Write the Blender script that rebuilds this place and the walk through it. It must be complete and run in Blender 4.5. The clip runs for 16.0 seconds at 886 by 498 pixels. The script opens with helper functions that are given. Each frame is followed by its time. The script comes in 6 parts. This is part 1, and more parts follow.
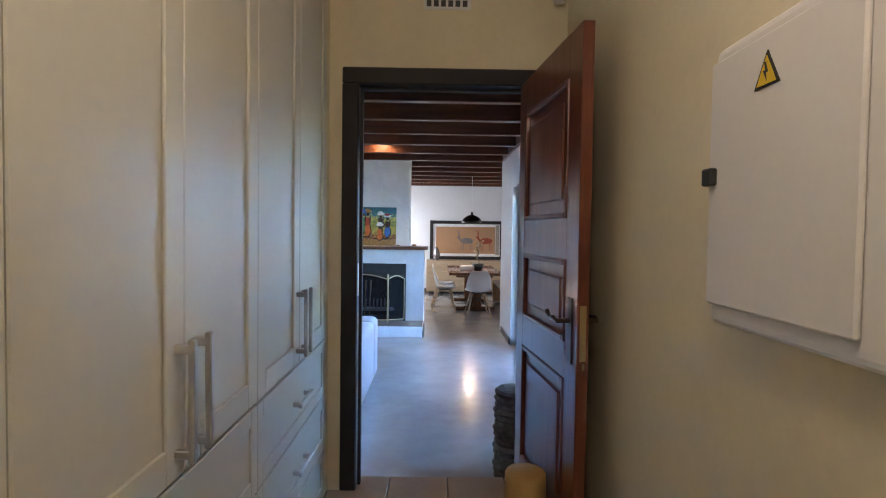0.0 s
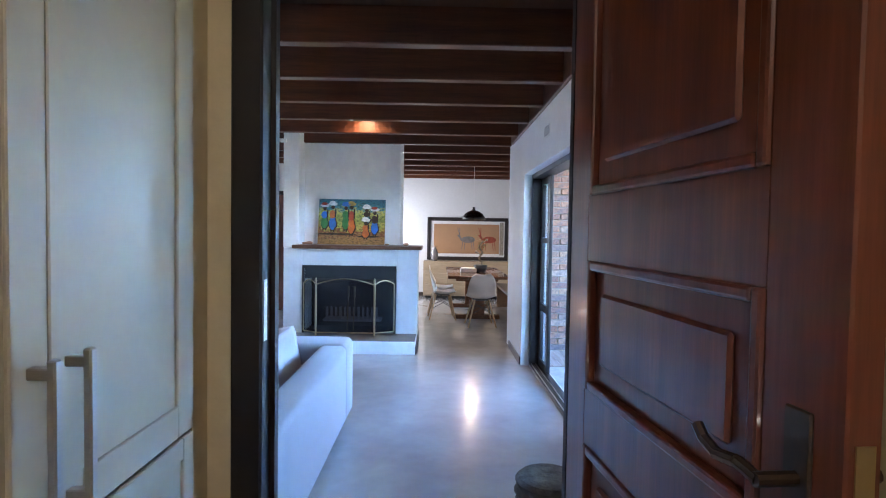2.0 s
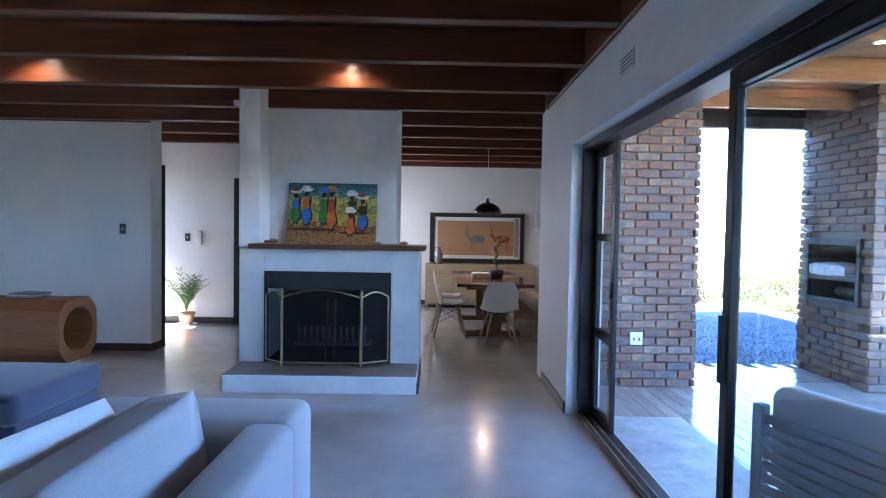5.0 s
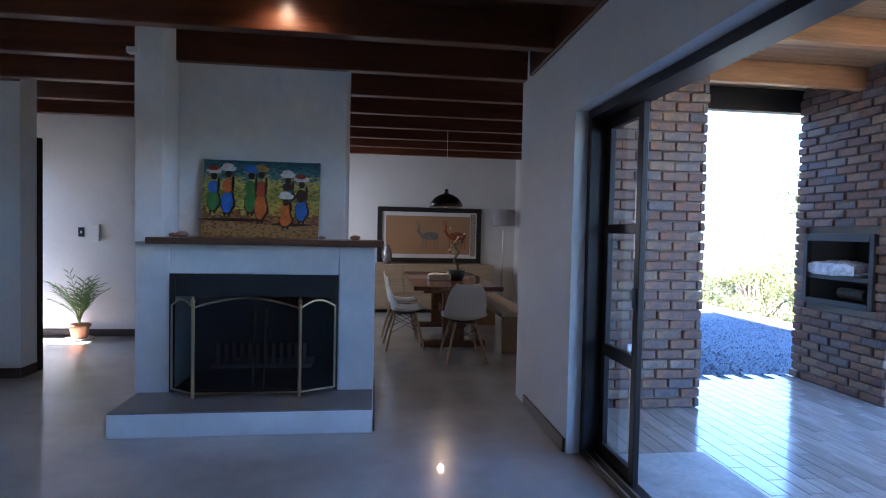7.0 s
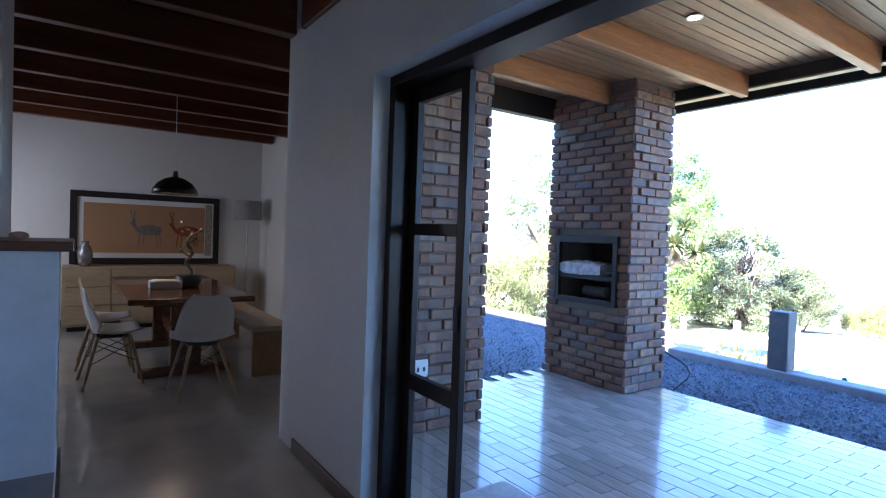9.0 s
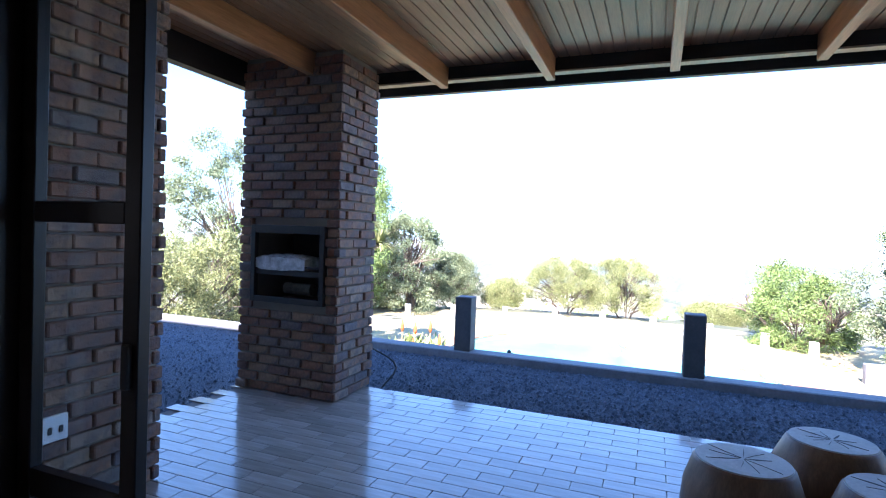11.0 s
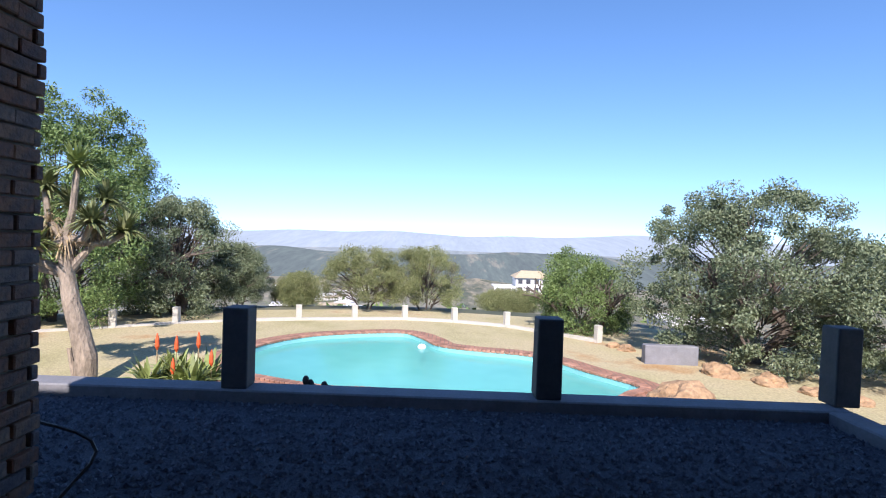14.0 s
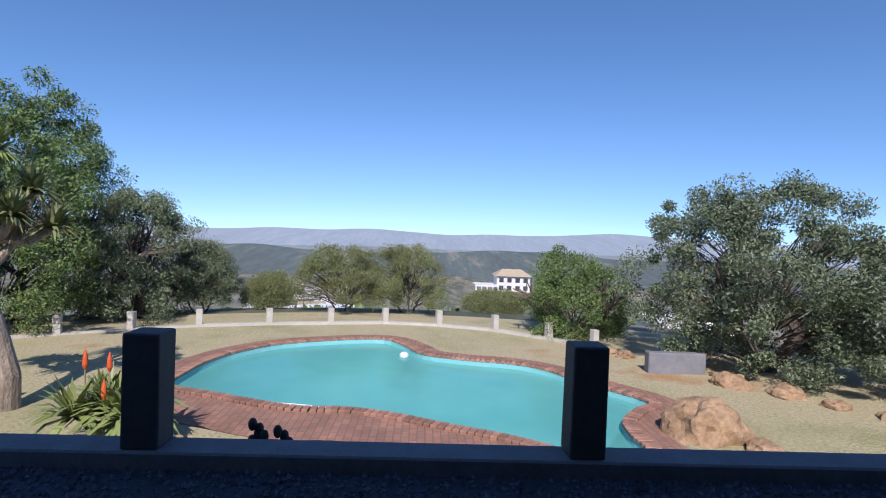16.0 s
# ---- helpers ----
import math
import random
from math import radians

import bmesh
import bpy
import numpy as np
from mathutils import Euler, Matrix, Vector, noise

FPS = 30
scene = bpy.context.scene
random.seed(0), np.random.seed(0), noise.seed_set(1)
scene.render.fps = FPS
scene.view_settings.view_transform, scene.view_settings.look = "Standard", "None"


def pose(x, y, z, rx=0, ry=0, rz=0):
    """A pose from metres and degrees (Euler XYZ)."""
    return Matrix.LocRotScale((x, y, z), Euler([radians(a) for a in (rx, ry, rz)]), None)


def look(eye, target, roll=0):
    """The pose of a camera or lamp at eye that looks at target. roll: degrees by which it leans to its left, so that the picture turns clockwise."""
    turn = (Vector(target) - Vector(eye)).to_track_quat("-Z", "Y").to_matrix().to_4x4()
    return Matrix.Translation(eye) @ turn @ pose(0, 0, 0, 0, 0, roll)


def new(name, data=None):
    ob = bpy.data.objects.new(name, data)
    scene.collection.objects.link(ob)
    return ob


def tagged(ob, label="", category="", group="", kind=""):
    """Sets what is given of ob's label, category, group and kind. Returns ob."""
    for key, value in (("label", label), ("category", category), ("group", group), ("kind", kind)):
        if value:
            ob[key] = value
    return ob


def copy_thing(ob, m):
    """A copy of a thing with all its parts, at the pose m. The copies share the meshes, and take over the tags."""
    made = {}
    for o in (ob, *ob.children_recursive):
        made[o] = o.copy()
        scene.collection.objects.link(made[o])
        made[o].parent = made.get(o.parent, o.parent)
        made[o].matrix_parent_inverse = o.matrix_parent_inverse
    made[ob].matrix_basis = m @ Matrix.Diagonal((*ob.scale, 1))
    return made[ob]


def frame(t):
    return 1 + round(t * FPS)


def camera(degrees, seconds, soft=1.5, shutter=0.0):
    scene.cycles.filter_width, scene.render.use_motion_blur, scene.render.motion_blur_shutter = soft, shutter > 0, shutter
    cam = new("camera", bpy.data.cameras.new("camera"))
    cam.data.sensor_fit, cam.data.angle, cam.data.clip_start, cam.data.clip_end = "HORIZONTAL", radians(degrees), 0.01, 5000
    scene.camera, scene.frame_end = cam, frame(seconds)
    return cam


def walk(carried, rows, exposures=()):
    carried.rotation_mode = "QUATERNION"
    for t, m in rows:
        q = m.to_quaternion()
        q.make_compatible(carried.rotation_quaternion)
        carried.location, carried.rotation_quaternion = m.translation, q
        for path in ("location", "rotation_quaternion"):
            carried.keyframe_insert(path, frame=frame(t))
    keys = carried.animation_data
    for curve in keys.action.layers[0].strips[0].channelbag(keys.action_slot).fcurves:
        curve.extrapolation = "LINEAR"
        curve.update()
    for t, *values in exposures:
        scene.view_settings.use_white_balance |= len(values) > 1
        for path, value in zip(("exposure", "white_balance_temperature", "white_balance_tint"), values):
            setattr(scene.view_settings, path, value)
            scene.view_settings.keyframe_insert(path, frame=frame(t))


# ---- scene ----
cam = camera(79.1, 16.0, 1.1)
PATH = [
    (0, (0.359, 0.334, 1.525), (0.383, 2.333, 1.46), 0.8),
    (0.5, (0.393, 0.602, 1.511), (0.415, 2.601, 1.445), 0.9),
    (1, (0.391, 0.918, 1.52), (0.412, 2.916, 1.452), 0.8),
    (1.5, (0.403, 1.279, 1.506), (0.429, 3.278, 1.438), 0.9),
    (2, (0.417, 1.599, 1.494), (0.439, 3.597, 1.426), 0.9),
    (2.5, (0.403, 1.931, 1.505), (0.424, 3.93, 1.437), 1.0),
    (3, (0.399, 2.259, 1.502), (0.417, 4.258, 1.434), 1.0),
    (3.5, (0.4, 2.572, 1.497), (0.417, 4.571, 1.43), 1.0),
    (4, (0.384, 2.865, 1.489), (0.399, 4.864, 1.424), 1.0),
    (6.3, (0.235, 3.963, 1.363), (0.335, 5.959, 1.3), 1.0),
    (6.5, (0.217, 4.073, 1.377), (0.345, 6.068, 1.315), 1.1),
    (7, (0.176, 4.369, 1.365), (0.423, 6.352, 1.304), 1.2),
    (7.5, (0.134, 4.621, 1.368), (0.553, 6.576, 1.306), 1.3),
    (8, (0.198, 4.858, 1.35), (0.822, 6.758, 1.289), 1.6),
    (8.2, (0.207, 4.933, 1.356), (0.933, 6.796, 1.297), 1.9),
    (10.3, (0.34, 5.743, 1.405), (2.018, 6.829, 1.352), 1.9),
    (10.4, (0.376, 5.761, 1.403), (2.084, 6.799, 1.351), 2.0),
    (10.5, (0.421, 5.777, 1.397), (2.155, 6.773, 1.345), 2.0),
    (11, (0.633, 5.911, 1.376), (2.492, 6.648, 1.332), 2.0),
    (11.5, (0.837, 6.063, 1.372), (2.783, 6.524, 1.331), 2.2),
    (12, (1.095, 6.141, 1.369), (3.079, 6.389, 1.327), 2.3),
    (12.5, (1.377, 6.197, 1.36), (3.372, 6.319, 1.317), 2.3),
    (13, (1.753, 6.245, 1.33), (3.751, 6.296, 1.285), 2.1),
    (13.5, (2.113, 6.32, 1.301), (4.113, 6.332, 1.254), 2.1),
    (14, (2.444, 6.402, 1.306), (4.443, 6.399, 1.256), 2.1),
    (14.5, (2.779, 6.488, 1.314), (4.778, 6.465, 1.262), 2.1),
    (15, (3.071, 6.523, 1.307), (5.07, 6.469, 1.254), 2.0),
    (15.5, (3.37, 6.513, 1.295), (5.369, 6.442, 1.242), 2.1),
    (16, (3.722, 6.498, 1.278), (5.72, 6.422, 1.224), 2.2),
]
EXPOSURES = [(0, 6.2, 6300, 17), (1.5, 6.4, 6200, 17), (3.0, 6.15, 6100, 18), (4.0, 5.9, 6100, 18), (6.3, 4.9, 6000, 20), (7.0, 4.6, 6000, 20), (8.2, 4.4, 6000, 20), (10.3, 3.6, 6100, 21), (11.0, 3.1, 6200, 22), (11.5, 2.6, 6200, 22), (12.0, 2.05, 6300, 21), (12.5, 1.75, 6400, 20), (13.0, 1.4, 6300, 19), (14.0, 1.05, 6250, 20), (15.0, 0.75, 6150, 20), (16, 0.36, 6050, 20)]
walk(cam, [(t, look(eye, target, roll)) for t, eye, target, roll in PATH], EXPOSURES)

# ---- world, sun and lamps ----
world = bpy.data.worlds.new("world")
scene.world = world
world.use_nodes = True
wn = world.node_tree.nodes
sky = wn.new("ShaderNodeTexSky")
sky.sky_type = "NISHITA"
sky.sun_disc = False
sky.sun_elevation = radians(42)
sky.sun_rotation = radians(-86)
sky.altitude = 1500
sky.air_density = 1.0
sky.dust_density = 0.3
sky.ozone_density = 2.0
hs = wn.new("ShaderNodeHueSaturation")
hs.inputs["Saturation"].default_value = 1.16
hs.inputs["Hue"].default_value = 0.499
hz = wn.new("ShaderNodeTexCoord")
lift = wn.new("ShaderNodeMapping")
lift.inputs["Location"].default_value = (0, 0, 0.085)
world.node_tree.links.new(hz.outputs["Generated"], lift.inputs[0])
world.node_tree.links.new(lift.outputs[0], sky.inputs[0])
world.node_tree.links.new(sky.outputs[0], hs.inputs["Color"])
world.node_tree.links.new(hs.outputs[0], wn["Background"].inputs[0])
wn["Background"].inputs[1].default_value = 0.125

sun = new("sun", bpy.data.lights.new("sun", "SUN"))
sun.data.energy = 3.9
sun.data.angle = radians(0.5)
sun.data.color = (1.0, 0.94, 0.85)
sun.matrix_world = look((-7.4, 0.55, 6.7), (0, 0, 0))


def lamp(name, kind, place, target, energy, colour, size=0.1, size_y=None):
    ob = new(name, bpy.data.lights.new(name, kind))
    ob.data.energy, ob.data.color = energy, colour
    if kind == "AREA":
        ob.data.size = size
        if size_y:
            ob.data.shape, ob.data.size_y = "RECTANGLE", size_y
    elif kind == "SPOT":
        ob.data.shadow_soft_size, ob.data.spot_size, ob.data.spot_blend = size, radians(150), 0.7
    else:
        ob.data.shadow_soft_size = size
    ob.matrix_world = look(place, target)
    return ob


DAY = (0.72, 0.85, 1.0)
WARM = (1.0, 0.72, 0.42)
# added fill from the west, at an unseen window that is only assumed
lamp("west_fill", "AREA", (-5.95, 5.1, 1.55), (0, 5.3, 0.6), 0.05, DAY, 0.6, 0.7)
lamp("hall_door_daylight", "AREA", (-4.55, 11.1, 1.1), (-3.0, 11.1, 0.2), 0.04, (1.0, 0.95, 0.88), 0.4, 1.9)
# added fill for the dining room; no window stands behind it
lamp("dining_fill", "AREA", (-1.2, 12.6, 1.6), (2.0, 12.4, 1.0), 1.0, (0.9, 0.95, 1.0), 1.4, 1.2)
lamp("passage_lamp", "POINT", (0.45, 0.7, 2.45), (0.45, 0.7, 0), 0.2, (1.0, 0.84, 0.66), 0.09)
DOWNLIGHTS = [(-0.43, 7.76), (-3.0, 7.76)]
for dx, dy in DOWNLIGHTS:
    lamp("downlight_lamp", "SPOT", (dx, dy, 2.8), (dx, dy, 0), 0.5, WARM, 0.035)
lamp("patio_downlight_lamp", "SPOT", (3.57, 7.3, 2.86), (3.57, 7.3, 0), 0.6, WARM, 0.035)
lamp("pendant_lamp_bulb", "POINT", (1.07, 11.3, 1.74), (1.07, 11.3, 0), 0.5, WARM, 0.04)

# ---- materials ----


def shader(name):
    m = bpy.data.materials.new(name)
    m.use_nodes = True
    nt = m.node_tree
    return m, nt, nt.nodes["Principled BSDF"]


def rgba(c):
    return (c[0], c[1], c[2], 1)


def mixer(nt, fac, a, b, blend="MIX"):
    n = nt.nodes.new("ShaderNodeMix")
    n.data_type, n.blend_type = "RGBA", blend
    for sock, v in ((n.inputs[0], fac), (n.inputs[6], a), (n.inputs[7], b)):
        if isinstance(v, bpy.types.NodeSocket):
            nt.links.new(v, sock)
        elif isinstance(v, (int, float)):
            sock.default_value = v
        else:
            sock.default_value = rgba(v)
    return n.outputs[2]


def noise_of(nt, scale, detail=4, stretch=(1, 1, 1), coords="Object", rough=0.6):
    tc = nt.nodes.new("ShaderNodeTexCoord")
    mp = nt.nodes.new("ShaderNodeMapping")
    mp.inputs["Scale"].default_value = stretch
    nz = nt.nodes.new("ShaderNodeTexNoise")
    nz.inputs["Scale"].default_value, nz.inputs["Detail"].default_value = scale, detail
    nz.inputs["Roughness"].default_value = rough
    nt.links.new(tc.outputs[coords], mp.inputs[0])
    nt.links.new(mp.outputs[0], nz.inputs[0])
    return nz.outputs["Fac"]


def ramp(nt, fac, stops):
    r = nt.nodes.new("ShaderNodeValToRGB")
    e = r.color_ramp.elements
    while len(e) < len(stops):
        e.new(0.5)
    for el, (p, c) in zip(e, stops):
        el.position, el.color = p, rgba(c)
    nt.links.new(fac, r.inputs[0])
    return r.outputs[0]


def bumped(nt, bsdf, height, strength, dist=0.01):
    b = nt.nodes.new("ShaderNodeBump")
    b.inputs["Strength"].default_value, b.inputs["Distance"].default_value = strength, dist
    nt.links.new(height, b.inputs["Height"])
    nt.links.new(b.outputs[0], bsdf.inputs["Normal"])


def scaled(c, k):
    return tuple(min(1, max(0, v * k)) for v in c)


def plain(name, col, rough=0.6, metal=0.0, big=0.12, small=0.08, scale=1.5, grain=60, bump=0.15, dist=0.004, stretch=(1, 1, 1), rand=0.0, coat=0.0, sheen=0.0):
    """Two scales of variation over one base colour, with a fine relief."""
    m, nt, b = shader(name)
    n1 = noise_of(nt, scale, 4, stretch)
    n2 = noise_of(nt, grain, 5, stretch)
    c = ramp(nt, n1, [(0.3, scaled(col, 1 - big)), (0.7, scaled(col, 1 + big))])
    c2 = ramp(nt, n2, [(0.3, (1 - small,) * 3), (0.7, (1,) * 3)])
    c = mixer(nt, 1.0, c, c2, "MULTIPLY")
    if rand:
        oi = nt.nodes.new("ShaderNodeObjectInfo")
        c = mixer(nt, 1.0, c, ramp(nt, oi.outputs["Random"], [(0, (1 - rand,) * 3), (1, (1 + rand,) * 3)]), "MULTIPLY")
    nt.links.new(c, b.inputs["Base Color"])
    rr = nt.nodes.new("ShaderNodeMapRange")
    rr.inputs[3].default_value, rr.inputs[4].default_value = max(0.02, rough - 0.08), min(1, rough + 0.08)
    nt.links.new(n1, rr.inputs[0])
    nt.links.new(rr.outputs[0], b.inputs["Roughness"])
    b.inputs["Metallic"].default_value = metal
    b.inputs["Coat Weight"].default_value = coat
    b.inputs["Sheen Weight"].default_value = sheen
    if bump:
        bumped(nt, b, n2, bump, dist)
    return m


def wood(name, light, dark, rough=0.4, axis=0, fine=1.0, coat=0.0, rand=0.0):
    m, nt, b = shader(name)
    st = [9 * fine, 9 * fine, 9 * fine]
    st[axis] = 0.6 * fine
    n1 = noise_of(nt, 2.2, 6, st, rough=0.65)
    n2 = noise_of(nt, 14, 4, st)
    c = ramp(nt, n1, [(0.32, dark), (0.68, light)])
    c = mixer(nt, 1.0, c, ramp(nt, n2, [(0.35, (0.78,) * 3), (0.65, (1,) * 3)]), "MULTIPLY")
    if rand:
        oi = nt.nodes.new("ShaderNodeObjectInfo")
        c = mixer(nt, 1.0, c, ramp(nt, oi.outputs["Random"], [(0, (1 - rand,) * 3), (1, (1 + rand,) * 3)]), "MULTIPLY")
    nt.links.new(c, b.inputs["Base Color"])
    b.inputs["Roughness"].default_value = rough
    b.inputs["Coat Weight"].default_value = coat
    bumped(nt, b, n2, 0.12, 0.002)
    return m


def glowing(name, col, strength):
    m, nt, b = shader(name)
    b.inputs["Base Color"].default_value = rgba(col)
    b.inputs["Emission Color"].default_value = rgba(col)
    b.inputs["Emission Strength"].default_value = strength
    return m


def gloss_by_angle(nt, least, span=0.9):
    lw = nt.nodes.new("ShaderNodeLayerWeight")
    lw.inputs[0].default_value = 0.5
    pw = nt.nodes.new("ShaderNodeMath")
    pw.operation = "POWER"
    pw.inputs[1].default_value = 5
    nt.links.new(lw.outputs["Facing"], pw.inputs[0])
    ma = nt.nodes.new("ShaderNodeMath")
    ma.operation = "MULTIPLY_ADD"
    ma.inputs[1].default_value, ma.inputs[2].default_value = span, least
    nt.links.new(pw.outputs[0], ma.inputs[0])
    return ma.outputs[0]


def glass_mat(name, tint=(0.95, 0.97, 0.97)):
    m, nt, b = shader(name)
    tr = nt.nodes.new("ShaderNodeBsdfTransparent")
    tr.inputs[0].default_value = rgba(tint)
    gl = nt.nodes.new("ShaderNodeBsdfGlossy")
    gl.inputs["Roughness"].default_value = 0.02
    fr = gloss_by_angle(nt, 0.05)
    mx = nt.nodes.new("ShaderNodeMixShader")
    nt.links.new(fr, mx.inputs[0])
    nt.links.new(tr.outputs[0], mx.inputs[1])
    nt.links.new(gl.outputs[0], mx.inputs[2])
    nt.links.new(mx.outputs[0], nt.nodes["Material Output"].inputs[0])
    return m


WHITE_WALL = plain("white_plaster", (0.74, 0.74, 0.73), 0.75, big=0.05, small=0.05, scale=1.2, grain=25, bump=0.25, dist=0.006)
CREAM_WALL = plain("cream_plaster", (0.72, 0.64, 0.46), 0.7, big=0.05, small=0.05, grain=30, bump=0.2)
FIRE_PLASTER = plain("fireplace_plaster", (0.72, 0.73, 0.73), 0.7, big=0.09, small=0.06, scale=2.5, grain=14, bump=0.35, dist=0.01)
CABINET = plain("cabinet_paint", (0.58, 0.56, 0.49), 0.45, big=0.03, small=0.03, grain=40, bump=0.05)
SCREED = plain("polished_screed", (0.47, 0.465, 0.46), 0.22, big=0.16, small=0.1, scale=1.1, grain=7, bump=0.05, dist=0.003, coat=0.6)
HEARTH_TOP = plain("hearth_screed", (0.22, 0.22, 0.22), 0.25, big=0.12, small=0.1, scale=2, grain=12, bump=0.05)
CLAY_TILE = plain("clay_tile", (0.42, 0.29, 0.2), 0.45, big=0.12, small=0.1, rand=0.12)
BEAM_WOOD = wood("stained_beam", (0.17, 0.052, 0.02), (0.075, 0.022, 0.01), 0.38, 0, coat=0.15)
BOARD_WOOD = wood("stained_ceiling_board", (0.11, 0.036, 0.016), (0.06, 0.019, 0.009), 0.45, 1)
MAHOGANY = wood("mahogany", (0.2, 0.055, 0.028), (0.1, 0.026, 0.014), 0.28, 2, coat=0.3)
DARK_FRAME = plain("dark_brown_frame", (0.014, 0.01, 0.009), 0.6, big=0.15, bump=0.05)
SKIRT = plain("dark_skirting", (0.045, 0.03, 0.024), 0.4, bump=0.05)
ALU = plain("bronze_aluminium", (0.026, 0.022, 0.021), 0.38, metal=0.3, big=0.1, bump=0.03)
GLASS = glass_mat("clear_glass")
STEEL = plain("brushed_steel", (0.6, 0.58, 0.55), 0.32, metal=1.0, big=0.05, bump=0.05, stretch=(1, 1, 8))
BRASS = plain("aged_brass", (0.55, 0.43, 0.25), 0.3, metal=1.0, bump=0.03)
BRONZE = plain("dark_bronze", (0.12, 0.085, 0.06), 0.35, metal=0.9, bump=0.03)
SOOT = plain("sooty_steel", (0.03, 0.028, 0.027), 0.55, big=0.3, bump=0.2)
FIREBACK = plain("fire_brick", (0.12, 0.1, 0.09), 0.8, big=0.3, bump=0.4)
MESH_STEEL = plain("black_mesh", (0.014, 0.012, 0.012), 0.5, bump=0)
mesh_nt = MESH_STEEL.node_tree
see = mesh_nt.nodes.new("ShaderNodeBsdfTransparent")
gap = mesh_nt.nodes.new("ShaderNodeMixShader")
gap.inputs[0].default_value = 0.45
mesh_nt.links.new(see.outputs[0], gap.inputs[1])
mesh_nt.links.new(mesh_nt.nodes["Principled BSDF"].outputs[0], gap.inputs[2])
mesh_nt.links.new(gap.outputs[0], mesh_nt.nodes["Material Output"].inputs[0])
mesh_nt.nodes["Principled BSDF"].inputs["Specular IOR Level"].default_value = 0.1
MANTEL = wood("mantel_wood", (0.17, 0.08, 0.045), (0.08, 0.035, 0.02), 0.35, 0)
PINE = wood("pine_rafter", (0.5, 0.24, 0.11), (0.34, 0.15, 0.065), 0.45, 0)
PINE_BOARD = wood("pine_board", (0.36, 0.19, 0.1), (0.25, 0.125, 0.062), 0.5, 0)
BRICK_MORTAR = plain("mortar", (0.2, 0.17, 0.145), 0.9, big=0.15, grain=80, bump=0.4)
WHITE_PLASTIC = plain("white_plastic", (0.78, 0.78, 0.77), 0.35, big=0.02, small=0.02, bump=0.0)
WHITE_PAINT = plain("white_metal_paint", (0.72, 0.69, 0.66), 0.4, big=0.03, small=0.03, bump=0.03)
BLACK_PLASTIC = plain("black_plastic", (0.02, 0.02, 0.02), 0.4, big=0.1, bump=0.02)
LINEN = plain("pale_grey_linen", (0.31, 0.285, 0.3), 0.9, big=0.06, small=0.16, scale=3, grain=160, bump=0.4, dist=0.002, sheen=0.3)
WHITE_CLOTH = plain("white_cotton", (0.82, 0.82, 0.8), 0.9, big=0.04, small=0.08, scale=4, grain=120, bump=0.3, dist=0.003, sheen=0.2)
SLATE_CLOTH = plain("slate_blue_fabric", (0.06, 0.06, 0.1), 0.9, big=0.1, small=0.18, scale=3, grain=180, bump=0.4, dist=0.002, sheen=0.3)
BROWN_CLOTH = plain("brown_fabric", (0.1, 0.062, 0.045), 0.85, big=0.15, small=0.15, grain=150, bump=0.3, sheen=0.2)
RUG = plain("charcoal_rug", (0.085, 0.085, 0.095), 0.95, big=0.3, small=0.4, scale=6, grain=120, bump=0.8, dist=0.01)
PLYWOOD = wood("plywood", (0.36, 0.14, 0.05), (0.25, 0.09, 0.032), 0.45, 0)
PALE_WOOD = wood("pale_wood", (0.5, 0.4, 0.28), (0.4, 0.31, 0.2), 0.45, 0)
OAK = wood("bench_oak", (0.4, 0.24, 0.12), (0.27, 0.15, 0.07), 0.45, 1)
TABLE_WOOD = wood("table_hardwood", (0.22, 0.1, 0.05), (0.11, 0.045, 0.024), 0.22, 1, coat=0.4)
BEECH = wood("beech_leg", (0.55, 0.38, 0.22), (0.43, 0.28, 0.15), 0.45, 2)
LEAF_PALM = plain("palm_leaf", (0.1, 0.2, 0.04), 0.5, big=0.3, bump=0.05)
TERRACOTTA = plain("terracotta", (0.38, 0.17, 0.09), 0.8, bump=0.2)
LOG_BARK = plain("log_bark", (0.16, 0.14, 0.12), 0.9, big=0.3, small=0.4, scale=8, grain=30, bump=0.8, dist=0.015)
CORK = plain("yellow_wood", (0.5, 0.3, 0.1), 0.5, big=0.12, bump=0.15)
COPPER = plain("dark_copper", (0.11, 0.045, 0.03), 0.32, metal=0.9, big=0.2, bump=0.08)
GREY_SLAT = plain("grey_slat", (0.2, 0.21, 0.24), 0.55, big=0.1, stretch=(1, 8, 1))
KERB = plain("grey_kerb_paint", (0.23, 0.23, 0.245), 0.8, big=0.15, small=0.2, scale=4, grain=40, bump=0.4)
POST_PAINT = plain("charcoal_post_paint", (0.085, 0.085, 0.09), 0.7, big=0.2, small=0.2, scale=4, grain=35, bump=0.4)
GRAVEL_MAT = plain("gravel", (0.095, 0.115, 0.15), 0.85, big=0.15, small=0.6, scale=3, grain=70, bump=1.0, dist=0.02)
STOOL_TOP = plain("bleached_end_grain", (0.5, 0.47, 0.43), 0.7, big=0.12, small=0.2, scale=10, grain=60, bump=0.3)
STOOL_SIDE = wood("stool_timber", (0.24, 0.13, 0.07), (0.14, 0.07, 0.035), 0.5, 2)
POOL_PAVER = plain("pool_paver", (0.36, 0.19, 0.13), 0.85, big=0.2, small=0.25, scale=3, grain=40, bump=0.3, rand=0.3)
POOL_PLASTER = plain("pool_plaster", (0.2, 0.5, 0.51), 0.6, big=0.06, small=0.05, scale=0.8, bump=0.05)
PARAPET = plain("limewash_parapet", (0.56, 0.53, 0.46), 0.85, big=0.12, small=0.2, scale=3, grain=30, bump=0.3)
